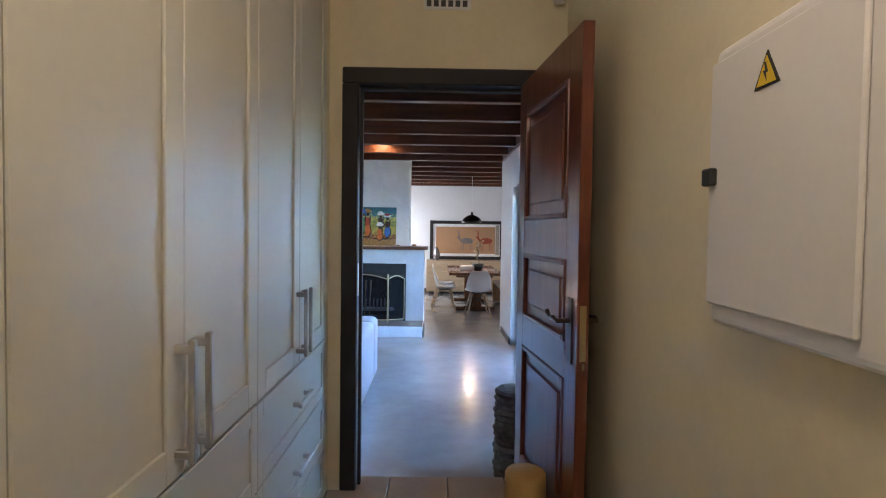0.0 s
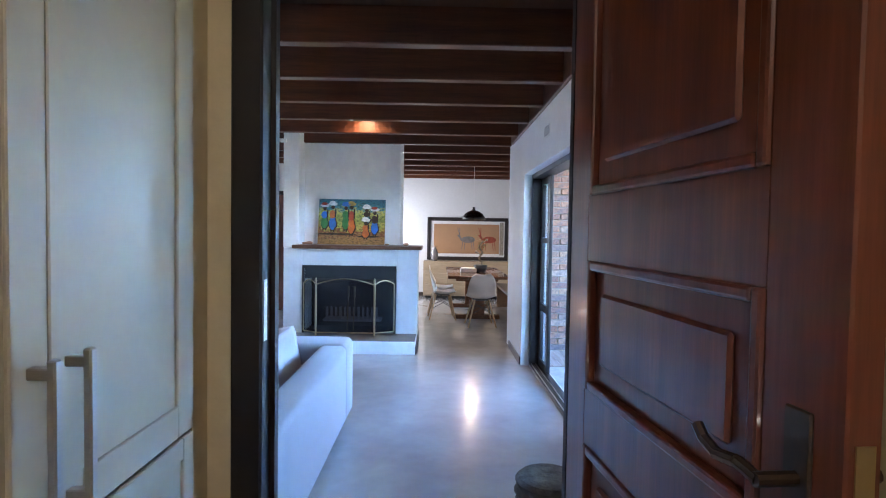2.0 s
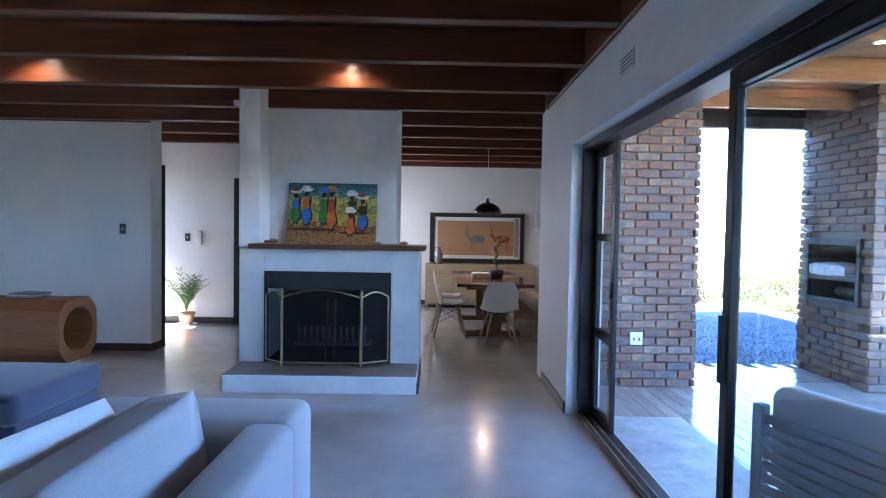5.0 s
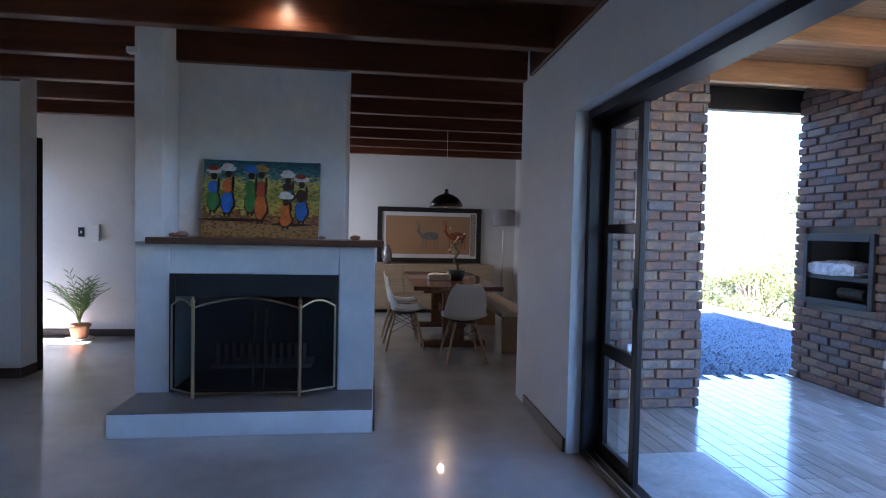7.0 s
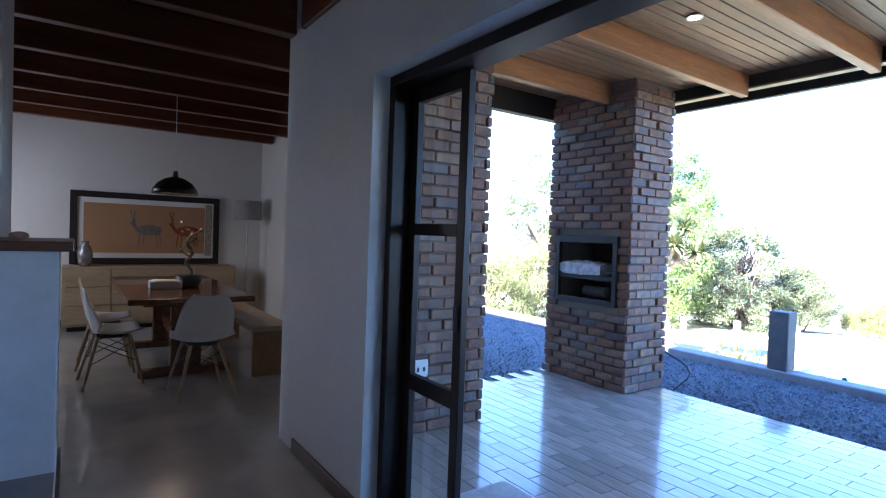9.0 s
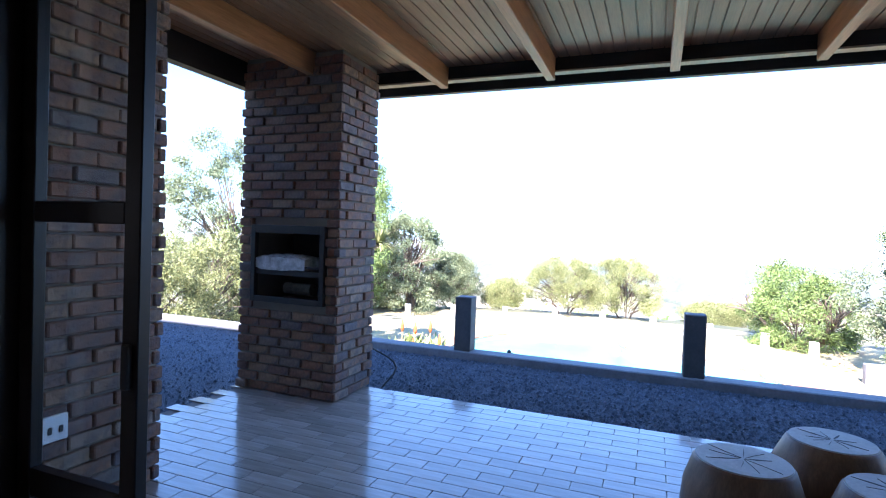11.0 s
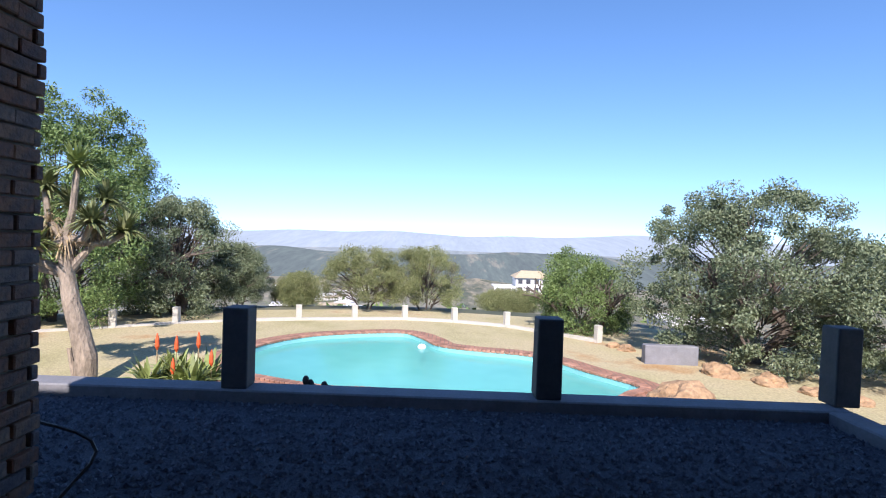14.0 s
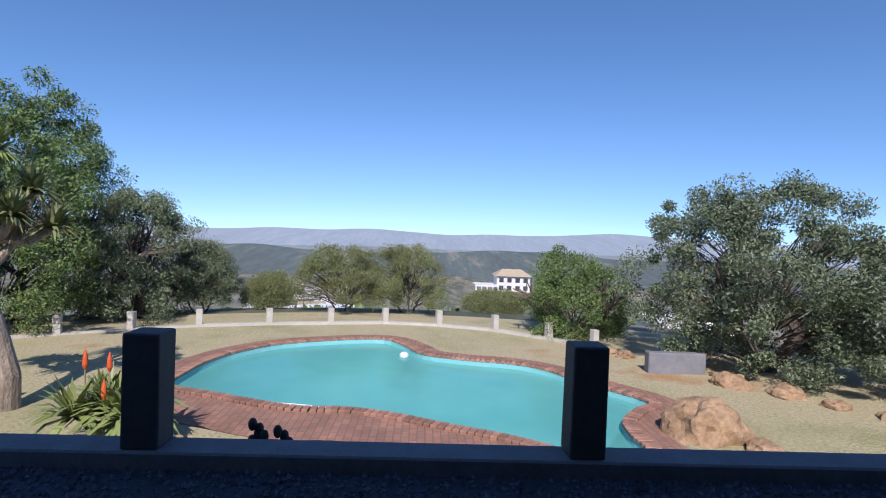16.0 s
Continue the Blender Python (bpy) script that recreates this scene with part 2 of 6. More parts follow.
ROCK = plain("sandstone_rock", (0.42, 0.27, 0.15), 0.9, big=0.3, small=0.35, scale=3, grain=12, bump=0.8, dist=0.03)
BARK = plain("tree_bark", (0.14, 0.11, 0.085), 0.9, big=0.3, small=0.4, scale=6, grain=25, bump=0.9, dist=0.02)
PALE_BARK = plain("pale_bark", (0.36, 0.29, 0.22), 0.9, big=0.3, small=0.45, scale=5, grain=16, bump=1.0, dist=0.04, stretch=(1, 1, 0.5))
ALOE = plain("aloe_leaf", (0.24, 0.29, 0.09), 0.5, big=0.3)
ALOE_RED = plain("aloe_flower", (0.75, 0.12, 0.03), 0.6, big=0.2)
DRY = plain("dry_leaf", (0.4, 0.3, 0.17), 0.8, big=0.3)
HOUSE_WHITE = plain("far_house_plaster", (0.75, 0.72, 0.68), 0.8)
HOUSE_ROOF = plain("far_house_roof", (0.48, 0.38, 0.25), 0.8)
HOUSE_BRICK = plain("far_house_base", (0.3, 0.18, 0.12), 0.9)
HOUSE_WINDOW = plain("far_house_window", (0.06, 0.06, 0.07), 0.3)


def leaf_mat(name, a, b_):
    m, nt, b = shader(name)
    g = nt.nodes.new("ShaderNodeNewGeometry")
    c = ramp(nt, g.outputs["Random Per Island"], [(0, scaled(a, 0.6)), (0.5, a), (1, b_)])
    nt.links.new(c, b.inputs["Base Color"])
    b.inputs["Roughness"].default_value = 0.55
    b.inputs["Specular IOR Level"].default_value = 0.3
    return m


LEAF_GREY = leaf_mat("grey_green_leaf", (0.13, 0.165, 0.085), (0.26, 0.3, 0.18))
LEAF_GREEN = leaf_mat("green_leaf", (0.115, 0.175, 0.05), (0.22, 0.3, 0.1))
LEAF_OLIVE = leaf_mat("olive_leaf", (0.17, 0.195, 0.075), (0.3, 0.31, 0.14))

mb, nt, b = shader("face_brick")
oi = nt.nodes.new("ShaderNodeObjectInfo")
c = ramp(nt, oi.outputs["Random"], [(0, (0.3, 0.13, 0.075)), (0.2, (0.36, 0.19, 0.12)), (0.4, (0.24, 0.12, 0.09)), (0.55, (0.42, 0.27, 0.18)), (0.7, (0.33, 0.15, 0.085)), (0.85, (0.2, 0.16, 0.16)), (1, (0.45, 0.3, 0.22))])
n1 = noise_of(nt, 9, 5)
c = mixer(nt, ramp(nt, n1, [(0.5, (0, 0, 0)), (0.68, (0.75,) * 3)]), c, (0.12, 0.11, 0.125))
n2 = noise_of(nt, 45, 5)
c = mixer(nt, 1.0, c, ramp(nt, n2, [(0.3, (0.5,) * 3), (0.7, (0.85,) * 3)]), "MULTIPLY")
nt.links.new(c, b.inputs["Base Color"])
b.inputs["Roughness"].default_value = 0.75
bumped(nt, b, n2, 0.7, 0.01)
BRICK = mb

mt, nt, b = shader("wood_look_tile")
oi = nt.nodes.new("ShaderNodeObjectInfo")
n1 = noise_of(nt, 3, 6, (12, 0.8, 1))
c = ramp(nt, n1, [(0.3, (0.3, 0.25, 0.215)), (0.7, (0.44, 0.385, 0.34))])
c = mixer(nt, 1.0, c, ramp(nt, oi.outputs["Random"], [(0, (0.8,) * 3), (1, (1.15,) * 3)]), "MULTIPLY")
nt.links.new(c, b.inputs["Base Color"])
b.inputs["Roughness"].default_value = 0.2
b.inputs["Coat Weight"].default_value = 0.4
bumped(nt, b, n1, 0.08, 0.003)
DECK_TILE = mt

ml, nt, b = shader("dry_lawn")
n1 = noise_of(nt, 0.35, 5)
n2 = noise_of(nt, 18, 6)
c = ramp(nt, n1, [(0.3, (0.3, 0.28, 0.12)), (0.48, (0.46, 0.4, 0.22)), (0.6, (0.5, 0.42, 0.25)), (0.7, (0.44, 0.27, 0.12))])
c = mixer(nt, 1.0, c, ramp(nt, n2, [(0.3, (0.65,) * 3), (0.7, (1.1,) * 3)]), "MULTIPLY")
nt.links.new(c, b.inputs["Base Color"])
b.inputs["Roughness"].default_value = 0.95
bumped(nt, b, n2, 0.8, 0.03)
LAWN = ml

mg, nt, b = shader("bushveld_ground")
n1 = noise_of(nt, 0.06, 8, (0.25, 1, 1), rough=0.7)
n2 = noise_of(nt, 0.012, 5, (0.25, 1, 1))
c = ramp(nt, n1, [(0.38, (0.06, 0.075, 0.045)), (0.5, (0.12, 0.12, 0.07)), (0.62, (0.3, 0.25, 0.16))])
c = mixer(nt, ramp(nt, n2, [(0.45, (0, 0, 0)), (0.6, (0.6,) * 3)]), c, (0.28, 0.25, 0.18))
nt.links.new(c, b.inputs["Base Color"])
b.inputs["Roughness"].default_value = 0.95
BUSHVELD = mg


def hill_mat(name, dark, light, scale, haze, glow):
    """Bush and open veld in patches, with distance haze painted on as emission."""
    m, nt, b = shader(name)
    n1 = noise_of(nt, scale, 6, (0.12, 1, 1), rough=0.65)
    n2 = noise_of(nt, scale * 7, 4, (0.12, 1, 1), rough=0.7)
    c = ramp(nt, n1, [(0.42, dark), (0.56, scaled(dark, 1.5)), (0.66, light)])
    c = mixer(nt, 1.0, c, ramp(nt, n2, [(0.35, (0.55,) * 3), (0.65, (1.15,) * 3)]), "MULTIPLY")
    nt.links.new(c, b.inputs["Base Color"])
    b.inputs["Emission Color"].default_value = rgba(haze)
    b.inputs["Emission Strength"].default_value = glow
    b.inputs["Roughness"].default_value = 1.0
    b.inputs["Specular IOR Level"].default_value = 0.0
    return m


# haze colour that the backdrop hills emit themselves, stronger with distance
PAINTED_HAZE = (0.27, 0.325, 0.4)
HILL_MID = hill_mat("mid_hill", (0.04, 0.052, 0.036), (0.2, 0.17, 0.11), 0.012, PAINTED_HAZE, 0.3)
PLAIN_FAR = hill_mat("far_plain", (0.08, 0.085, 0.07), (0.24, 0.19, 0.14), 0.006, PAINTED_HAZE, 0.6)
HILL_FAR = hill_mat("far_ridge", (0.05, 0.055, 0.06), (0.09, 0.085, 0.08), 0.004, PAINTED_HAZE, 0.95)

mw, nt, b = shader("pool_water")
b.inputs["Base Color"].default_value = (0.8, 1, 1, 1)
tr = nt.nodes.new("ShaderNodeBsdfTransparent")
tr.inputs[0].default_value = (0.5, 0.93, 0.92, 1)
gl = nt.nodes.new("ShaderNodeBsdfGlossy")
gl.inputs["Roughness"].default_value = 0.06
fr = gloss_by_angle(nt, 0.02, 0.6)
bp = nt.nodes.new("ShaderNodeBump")
bp.inputs["Strength"].default_value, bp.inputs["Distance"].default_value = 0.25, 0.03
nt.links.new(noise_of(nt, 5, 3), bp.inputs["Height"])
nt.links.new(bp.outputs[0], gl.inputs["Normal"])
mx = nt.nodes.new("ShaderNodeMixShader")
milk = nt.nodes.new("ShaderNodeBsdfDiffuse")
nt.links.new(ramp(nt, noise_of(nt, 0.35, 3), [(0.35, (0.11, 0.38, 0.35)), (0.65, (0.15, 0.45, 0.41))]), milk.inputs[0])
deep = nt.nodes.new("ShaderNodeMixShader")
deep.inputs[0].default_value = 0.8
nt.links.new(tr.outputs[0], deep.inputs[1])
nt.links.new(milk.outputs[0], deep.inputs[2])
nt.links.new(fr, mx.inputs[0])
nt.links.new(deep.outputs[0], mx.inputs[1])
nt.links.new(gl.outputs[0], mx.inputs[2])
nt.links.new(mx.outputs[0], nt.nodes["Material Output"].inputs[0])
WATER = mw

# ---- mesh helpers ----


def box(bm, x0, y0, z0, x1, y1, z1, bevel=0.0, seg=1):
    c = Vector(((x0 + x1) / 2, (y0 + y1) / 2, (z0 + z1) / 2))
    r = bmesh.ops.create_cube(bm, size=1, matrix=Matrix.Translation(c) @ Matrix.Diagonal((abs(x1 - x0), abs(y1 - y0), abs(z1 - z0), 1)))
    if bevel:
        edges = list({e for v in r["verts"] for e in v.link_edges})
        bmesh.ops.bevel(bm, geom=edges, offset=bevel, segments=seg, affect="EDGES", profile=0.5)
    return bm


def rod(bm, a, b_, r1, r2=None, seg=10):
    a, b_ = Vector(a), Vector(b_)
    d = b_ - a
    m = Matrix.Translation((a + b_) / 2) @ d.to_track_quat("Z", "Y").to_matrix().to_4x4()
    bmesh.ops.create_cone(bm, cap_ends=True, segments=seg, radius1=r1, radius2=r1 if r2 is None else r2, depth=d.length, matrix=m)
    return bm


def ball(bm, c, r, sx=1, sy=1, sz=1, u=14, v=9):
    bmesh.ops.create_uvsphere(bm, u_segments=u, v_segments=v, radius=r, matrix=Matrix.Translation(c) @ Matrix.Diagonal((sx, sy, sz, 1)))
    return bm


def lathe(bm, c, profile, seg=28):
    rings = []
    for r, z in profile:
        rings.append([bm.verts.new((c[0] + r * math.cos(2 * math.pi * i / seg), c[1] + r * math.sin(2 * math.pi * i / seg), c[2] + z)) for i in range(seg)])
    for a, b_ in zip(rings, rings[1:]):
        for i in range(seg):
            bm.faces.new((a[i], a[(i + 1) % seg], b_[(i + 1) % seg], b_[i]))
    bm.faces.new(rings[0][::-1])
    bm.faces.new(rings[-1])
    return bm


def tube(bm, pts, r, seg=8):
    for a, b_ in zip(pts, pts[1:]):
        rod(bm, a, b_, r, r, seg)
    return bm


def prism(bm, outline, axis, lo, hi):
    """A flat outline pushed from lo to hi along an axis (0 x, 1 y, 2 z)."""
    def at(u, v, w):
        return [(w, u, v), (u, w, v), (u, v, w)][axis]
    a = [bm.verts.new(at(u, v, lo)) for u, v in outline]
    b_ = [bm.verts.new(at(u, v, hi)) for u, v in outline]
    bm.faces.new(a[::-1])
    bm.faces.new(b_)
    for i in range(len(a)):
        j = (i + 1) % len(a)
        bm.faces.new((a[i], a[j], b_[j], b_[i]))
    bmesh.ops.recalc_face_normals(bm, faces=bm.faces[:])
    return bm


def to_mesh(name, bm, material, smooth=False):
    me = bpy.data.meshes.new(name)
    bm.to_mesh(me)
    bm.free()
    me.materials.append(material)
    if smooth:
        for p in me.polygons:
            p.use_smooth = True
    return me


def part(name, bm, material, parent, label="", smooth=False):
    ob = new(name, to_mesh(name, bm, material, smooth))
    ob.parent = parent
    if label:
        tagged(ob, label)
    return ob


def thing(name, label, category, group="", place=(0, 0, 0), turn=0):
    ob = new(name)
    ob.empty_display_size = 0.1
    ob.matrix_world = pose(*place, 0, 0, turn)
    return tagged(ob, label, category, group)


def solid(name, bm, material, label, category, group="", smooth=False, kind=""):
    return tagged(new(name, to_mesh(name, bm, material, smooth)), label, category, group, kind)


def structure(name, bm, material, label, category):
    return solid(name, bm, material, label, category, kind="structure")


def B(*boxes, bevel=0.0, seg=1):
    bm = bmesh.new()
    for q in boxes:
        box(bm, *q, bevel=bevel, seg=seg)
    return bm


def pillow(bm, c, sx, sy, sz, puff=0.5, m=None):
    """A stuffed cushion: a rounded box that thins towards its rim."""
    r = bmesh.ops.create_cube(bm, size=2)
    edges = list({e for v in r["verts"] for e in v.link_edges})
    bmesh.ops.subdivide_edges(bm, edges=edges, cuts=7, use_grid_fill=True)
    for v in bm.verts:
        x, y, z = v.co
        k = (1 - abs(x) ** 4 * 0.5) * (1 - abs(y) ** 4 * 0.5)
        w = noise.noise(Vector((x * 1.7 + c[0] * 3, y * 1.7 + c[1], z)))
        p = Vector((x * (1 - 0.08 * abs(y) ** 3 * 0), y, z * (1 - puff + puff * k) * (1 + 0.12 * w)))
        p = Vector((p.x * sx, p.y * sy, p.z * sz))
        v.co = (m @ p if m else p) + Vector(c)
    return bm


# ---- floors, walls and ceilings ----
FL, PF, PT = 0.0, 0.226, -0.03
structure("floor", B((-6, 3.14, -0.3, 1.6, 14.1, FL), (1.6, 8.6, -0.3, 2.8, 14.1, FL)), SCREED, "polished grey screed floor of the living and dining room", "floor")
passage_floor = structure("floor_passage", B((-0.8, -1.2, -0.3, 1.2, 3.14, PF - 0.012)), BRICK_MORTAR, "raised passage floor under clay tiles", "floor")

DL, DR, DT = -0.03, 0.79, 2.24   # passage doorway
structure("wall_passage_door", B((-6.2, 3.0, -0.3, DL - 0.04, 3.14, 2.9), (DR + 0.03, 3.0, -0.3, 1.64, 3.14, 2.9), (DL - 0.04, 3.0, DT + 0.04, DR + 0.03, 3.14, 2.9)), WHITE_WALL, "white plastered wall round the passage doorway", "wall")
structure("wall_passage_lining", B((-0.8, 2.985, PF, DL - 0.08, 2.998, 2.86), (DR + 0.06, 2.985, PF, 1.0, 2.998, 2.86), (DL - 0.08, 2.985, DT + 0.08, DR + 0.06, 2.998, 2.86)), CREAM_WALL, "cream painted wall face round the passage doorway", "wall")
structure("wall_passage_east", B((0.985, -1.3, PF, 1.2, 2.985, 2.86)), CREAM_WALL, "cream painted passage wall", "wall")
structure("wall_passage_west", B((-0.95, -1.3, PF, -0.8, 2.985, 2.86)), CREAM_WALL, "cream painted wall behind the cupboards", "wall")
structure("wall_passage_end", B((-0.95, -1.45, PF, 1.2, -1.3, 2.86)), CREAM_WALL, "cream painted end wall of the passage", "wall")
structure("ceiling_passage", B((-0.95, -1.45, 2.86, 1.2, 2.985, 2.95)), WHITE_WALL, "white passage ceiling", "ceiling")

SX0, SX1, SY0, SY1, ST = 1.374, 1.64, 3.55, 7.56, 2.13   # sliding door opening
structure("wall_slider", B((SX0, 3.14, -0.3, SX1, SY0, 2.9), (SX0, SY1, -0.3, SX1, 8.5, 2.9), (SX0, SY0, ST, SX1, SY1, 2.9), (SX0, SY0, -0.3, SX1, SY1, -0.005)), WHITE_WALL, "white plastered wall with the wide sliding-door opening", "wall")
structure("wall_dining_south", B((SX0, 8.5, -0.3, 2.8, 8.78, 2.9)), WHITE_WALL, "white plastered return wall of the dining room", "wall")
structure("wall_dining_east", B((2.65, 8.78, -0.3, 2.8, 14.1, 2.9)), WHITE_WALL, "white plastered dining room side wall", "wall")
structure("wall_dining_north", B((-1.6, 13.85, -0.3, 2.65, 14.1, 2.9)), WHITE_WALL, "white plastered end wall of the dining room", "wall")
structure("wall_living_north", B((-6.0, 9.51, -0.3, -2.93, 9.74, 2.9)), WHITE_WALL, "white plastered living room wall ending in a free corner", "wall")
structure("wall_hall_back", B((-4.75, 11.42, -0.3, -2.62, 11.6, 2.9), (-2.62, 11.42, 2.1, -1.72, 11.6, 2.9), (-1.72, 11.42, -0.3, -1.5, 11.6, 2.9)), WHITE_WALL, "pale plastered back wall of the hall", "wall")
structure("wall_hall_side", B((-4.75, 9.74, -0.3, -4.6, 11.05, 2.9), (-4.75, 11.35, -0.3, -4.6, 11.42, 2.9), (-4.75, 11.05, 2.1, -4.6, 11.35, 2.9)), WHITE_WALL, "pale plastered hall wall with an outside doorway", "wall")
structure("wall_dining_west", B((-1.72, 11.6, -0.3, -1.5, 14.1, 2.9)), WHITE_WALL, "white plastered dining room wall beside the hall", "wall")
structure("wall_west", B((-6.2, 3.14, -0.3, -6.0, 4.6, 2.9), (-6.2, 5.3, -0.3, -6.0, 9.74, 2.9), (-6.2, 4.6, -0.3, -6.0, 5.3, 1.2), (-6.2, 4.6, 1.9, -6.0, 5.3, 2.9)), WHITE_WALL, "white plastered west wall with a small assumed light opening", "wall")
structure("ceiling", B((-6.2, 3.0, 2.85, 1.64, 8.5, 2.95), (-6.2, 8.5, 2.85, 2.8, 14.1, 2.95)), BOARD_WOOD, "dark red-brown stained timber board ceiling", "ceiling")
structure("ceiling_trim", B((SX0 - 0.03, 3.14, 2.605, SX0, 8.5, 2.85), (-6.0, 9.48, 2.605, -2.93, 9.51, 2.85), (2.62, 8.78, 2.72, 2.65, 13.85, 2.85), bevel=0.004), BEAM_WOOD, "dark stained timber ceiling trim board", "trim")
structure("baseboard", B((SX0 - 0.018, SY1 + 0.02, 0, SX0, 8.5, 0.09), (-6.0, 9.492, 0, -2.93, 9.51, 0.09), (-2.93, 9.495, 0, -2.912, 9.72, 0.09), (-4.6, 11.402, 0, -2.68, 11.42, 0.09),
    (-1.5, 13.832, 0, 2.65, 13.85, 0.09), (2.632, 8.78, 0, 2.65, 13.83, 0.09), (SX0 - 0.018, 3.16, 0, SX0, SY0 - 0.02, 0.09), (0.87, 3.14, 0, SX0 - 0.02, 3.158, 0.09), bevel=0.004), SKIRT, "dark brown timber skirting board", "baseboard")

for i in range(15):
    y = 3.42 + i * 0.755
    x1 = SX0 - 0.03 if y < 8.4 else 2.62
    ob = solid("ceiling_beam", B((-6.0, y - 0.045, 2.62, x1, y + 0.045, 2.85), bevel=0.008, seg=2), BEAM_WOOD, "dark red-brown stained timber ceiling beam", "beam", "ceiling beams of the living room", kind="structure")

# ---- passage: cupboards, door, distribution box ----
CX = -0.17


def bar_handle(parent, a, b_, out, name="handle"):
    """A square-section D handle from a to b_, standing out along x."""
    a, b_ = Vector(a), Vector(b_)
    d = (b_ - a).normalized()
    bm = bmesh.new()
    for p in (a + d * 0.012, b_ - d * 0.012):
        box(bm, p.x, p.y - 0.009, p.z - 0.009, p.x + out, p.y + 0.009, p.z + 0.009, bevel=0.002)
    lo, hi = Vector(map(min, a, b_)), Vector(map(max, a, b_))
    box(bm, a.x + out - 0.006, lo.y - 0.009, lo.z - 0.009, a.x + out + 0.008, hi.y + 0.009, hi.z + 0.009, bevel=0.003)
    return part(name, bm, STEEL, parent, "brushed steel bar handle")


def shaker(parent, name, y0, y1, z0, z1, rail=0.075):
    g = 0.002
    y0, y1, z0, z1 = y0 + g, y1 - g, z0 + g, z1 - g
    bm = B((CX - 0.018, y0, z0, CX - 0.009, y1, z1))
    for q in ((y0, z0, y0 + rail, z1), (y1 - rail, z0, y1, z1), (y0 + rail, z0, y1 - rail, z0 + rail), (y0 + rail, z1 - rail, y1 - rail, z1)):
        box(bm, CX - 0.009, q[0], q[1], CX, q[2], q[3], bevel=0.0025)
    return part(name, bm, CABINET, parent)


def cupboard(y0, y1, drawers):
    t = thing("cupboard", "tall grey-cream shaker cupboard with doors above drawers", "cupboard", "built-in cupboards of the passage", (0, 0, 0))
    part("body", B((-0.78, y0 + 0.001, PF, CX - 0.02, y1 - 0.001, 2.84)), CABINET, t)
    mid = (y0 + y1) / 2
    for a, b_, hy in ((y0, mid, mid - 0.04), (mid, y1, mid + 0.04)):
        d = shaker(t, "door", a, b_, 1.005, 2.8)
        bar_handle(d, (CX, hy, 1.05), (CX, hy, 1.29), 0.035)
    for a, b_ in drawers:
        d = shaker(t, "drawer", y0, y1, a, b_, 0.05)
        zc = (a + b_) / 2
        bar_handle(d, (CX, mid - 0.09, zc), (CX, mid + 0.09, zc), 0.03)
    part("plinth", B((-0.75, y0, PF, CX - 0.06, y1, PF + 0.02)), CABINET, t)


cupboard(1.93, 2.9, [(0.735, 1.0), (0.485, 0.73), (0.25, 0.48)])
cupboard(1.0, 1.93, [(0.735, 1.0), (0.485, 0.73), (0.25, 0.48)])
cupboard(0.07, 1.0, [(0.735, 1.0), (0.485, 0.73), (0.25, 0.48)])
structure("cupboard_end_trim", B((CX - 0.2, 2.9, PF, CX - 0.004, 2.985, 2.86)), CREAM_WALL, "cream painted wall strip beside the cupboards", "trim")

dframe = thing("door_frame", "dark brown timber door frame of the passage", "door frame")
tagged(dframe, kind="structure")
part("jamb", B((DL - 0.08, 2.97, PF, DL, 3.075, DT), bevel=0.006), DARK_FRAME, dframe)
part("jamb", B((DR, 2.97, PF, DR + 0.06, 3.075, DT), bevel=0.006), DARK_FRAME, dframe)
part("head", B((DL - 0.08, 2.97, DT, DR + 0.06, 3.075, DT + 0.08), bevel=0.006), DARK_FRAME, dframe)
part("stop", B((DL, 3.04, PF, DL + 0.014, 3.072, DT - 0.014), (DR - 0.014, 3.04, PF, DR, 3.072, DT - 0.014), (DL, 3.04, DT - 0.014, DR, 3.072, DT)), DARK_FRAME, dframe)
part("strike_plate", B((DL, 2.985, 1.2, DL + 0.002, 3.01, 1.36)), STEEL, dframe, "steel strike plate")

door = thing("door_passage", "open red-brown mahogany panelled door with bronze lever handle", "door", place=(0.80, 2.965, 0), turn=-84.5)
# local: x along the leaf from the hinge, y through it
W, T0, Z0, Z1 = 0.83, 0.042, PF + 0.008, DT - 0.004
stiles = [(0, 0.115), (W - 0.125, W)]
rails = [(Z0, 0.46), (1.0, 1.13), (1.43, 1.58), (2.08, Z1)]
bm = bmesh.new()
for a, b_ in stiles:
    box(bm, a, -T0, Z0, b_, 0, Z1, bevel=0.003)
for a, b_ in rails:
    box(bm, 0.115, -T0 + 0.0005, a, W - 0.125, -0.0005, b_)
leaf = part("leaf", bm, MAHOGANY, door)
for (a, b_) in ((0.46, 1.0), (1.13, 1.43), (1.58, 2.08)):
    bm = bmesh.new()
    x0, x1 = 0.115, W - 0.125
    box(bm, x0, -T0 + 0.014, a, x1, -0.014, b_)
    for s0, s1 in ((-T0 + 0.002, -T0 + 0.016), (-0.016, -0.002)):
        box(bm, x0 + 0.07, s0 + 0.001, a + 0.07, x1 - 0.07, s1 - 0.001, b_ - 0.07, bevel=0.006)
    part("panel", bm, MAHOGANY, door)
    bm = bmesh.new()
    for s0, s1 in ((-T0 - 0.006, -T0 + 0.016), (-0.016, 0.006)):
        for q in ((x0, a, x0 + 0.022, b_), (x1 - 0.022, a, x1, b_), (x0 + 0.022, a, x1 - 0.022, a + 0.022), (x0 + 0.022, b_ - 0.022, x1 - 0.022, b_)):
            box(bm, q[0], s0, q[1], q[2], s1, q[3], bevel=0.006, seg=2)
    part("moulding", bm, MAHOGANY, door)
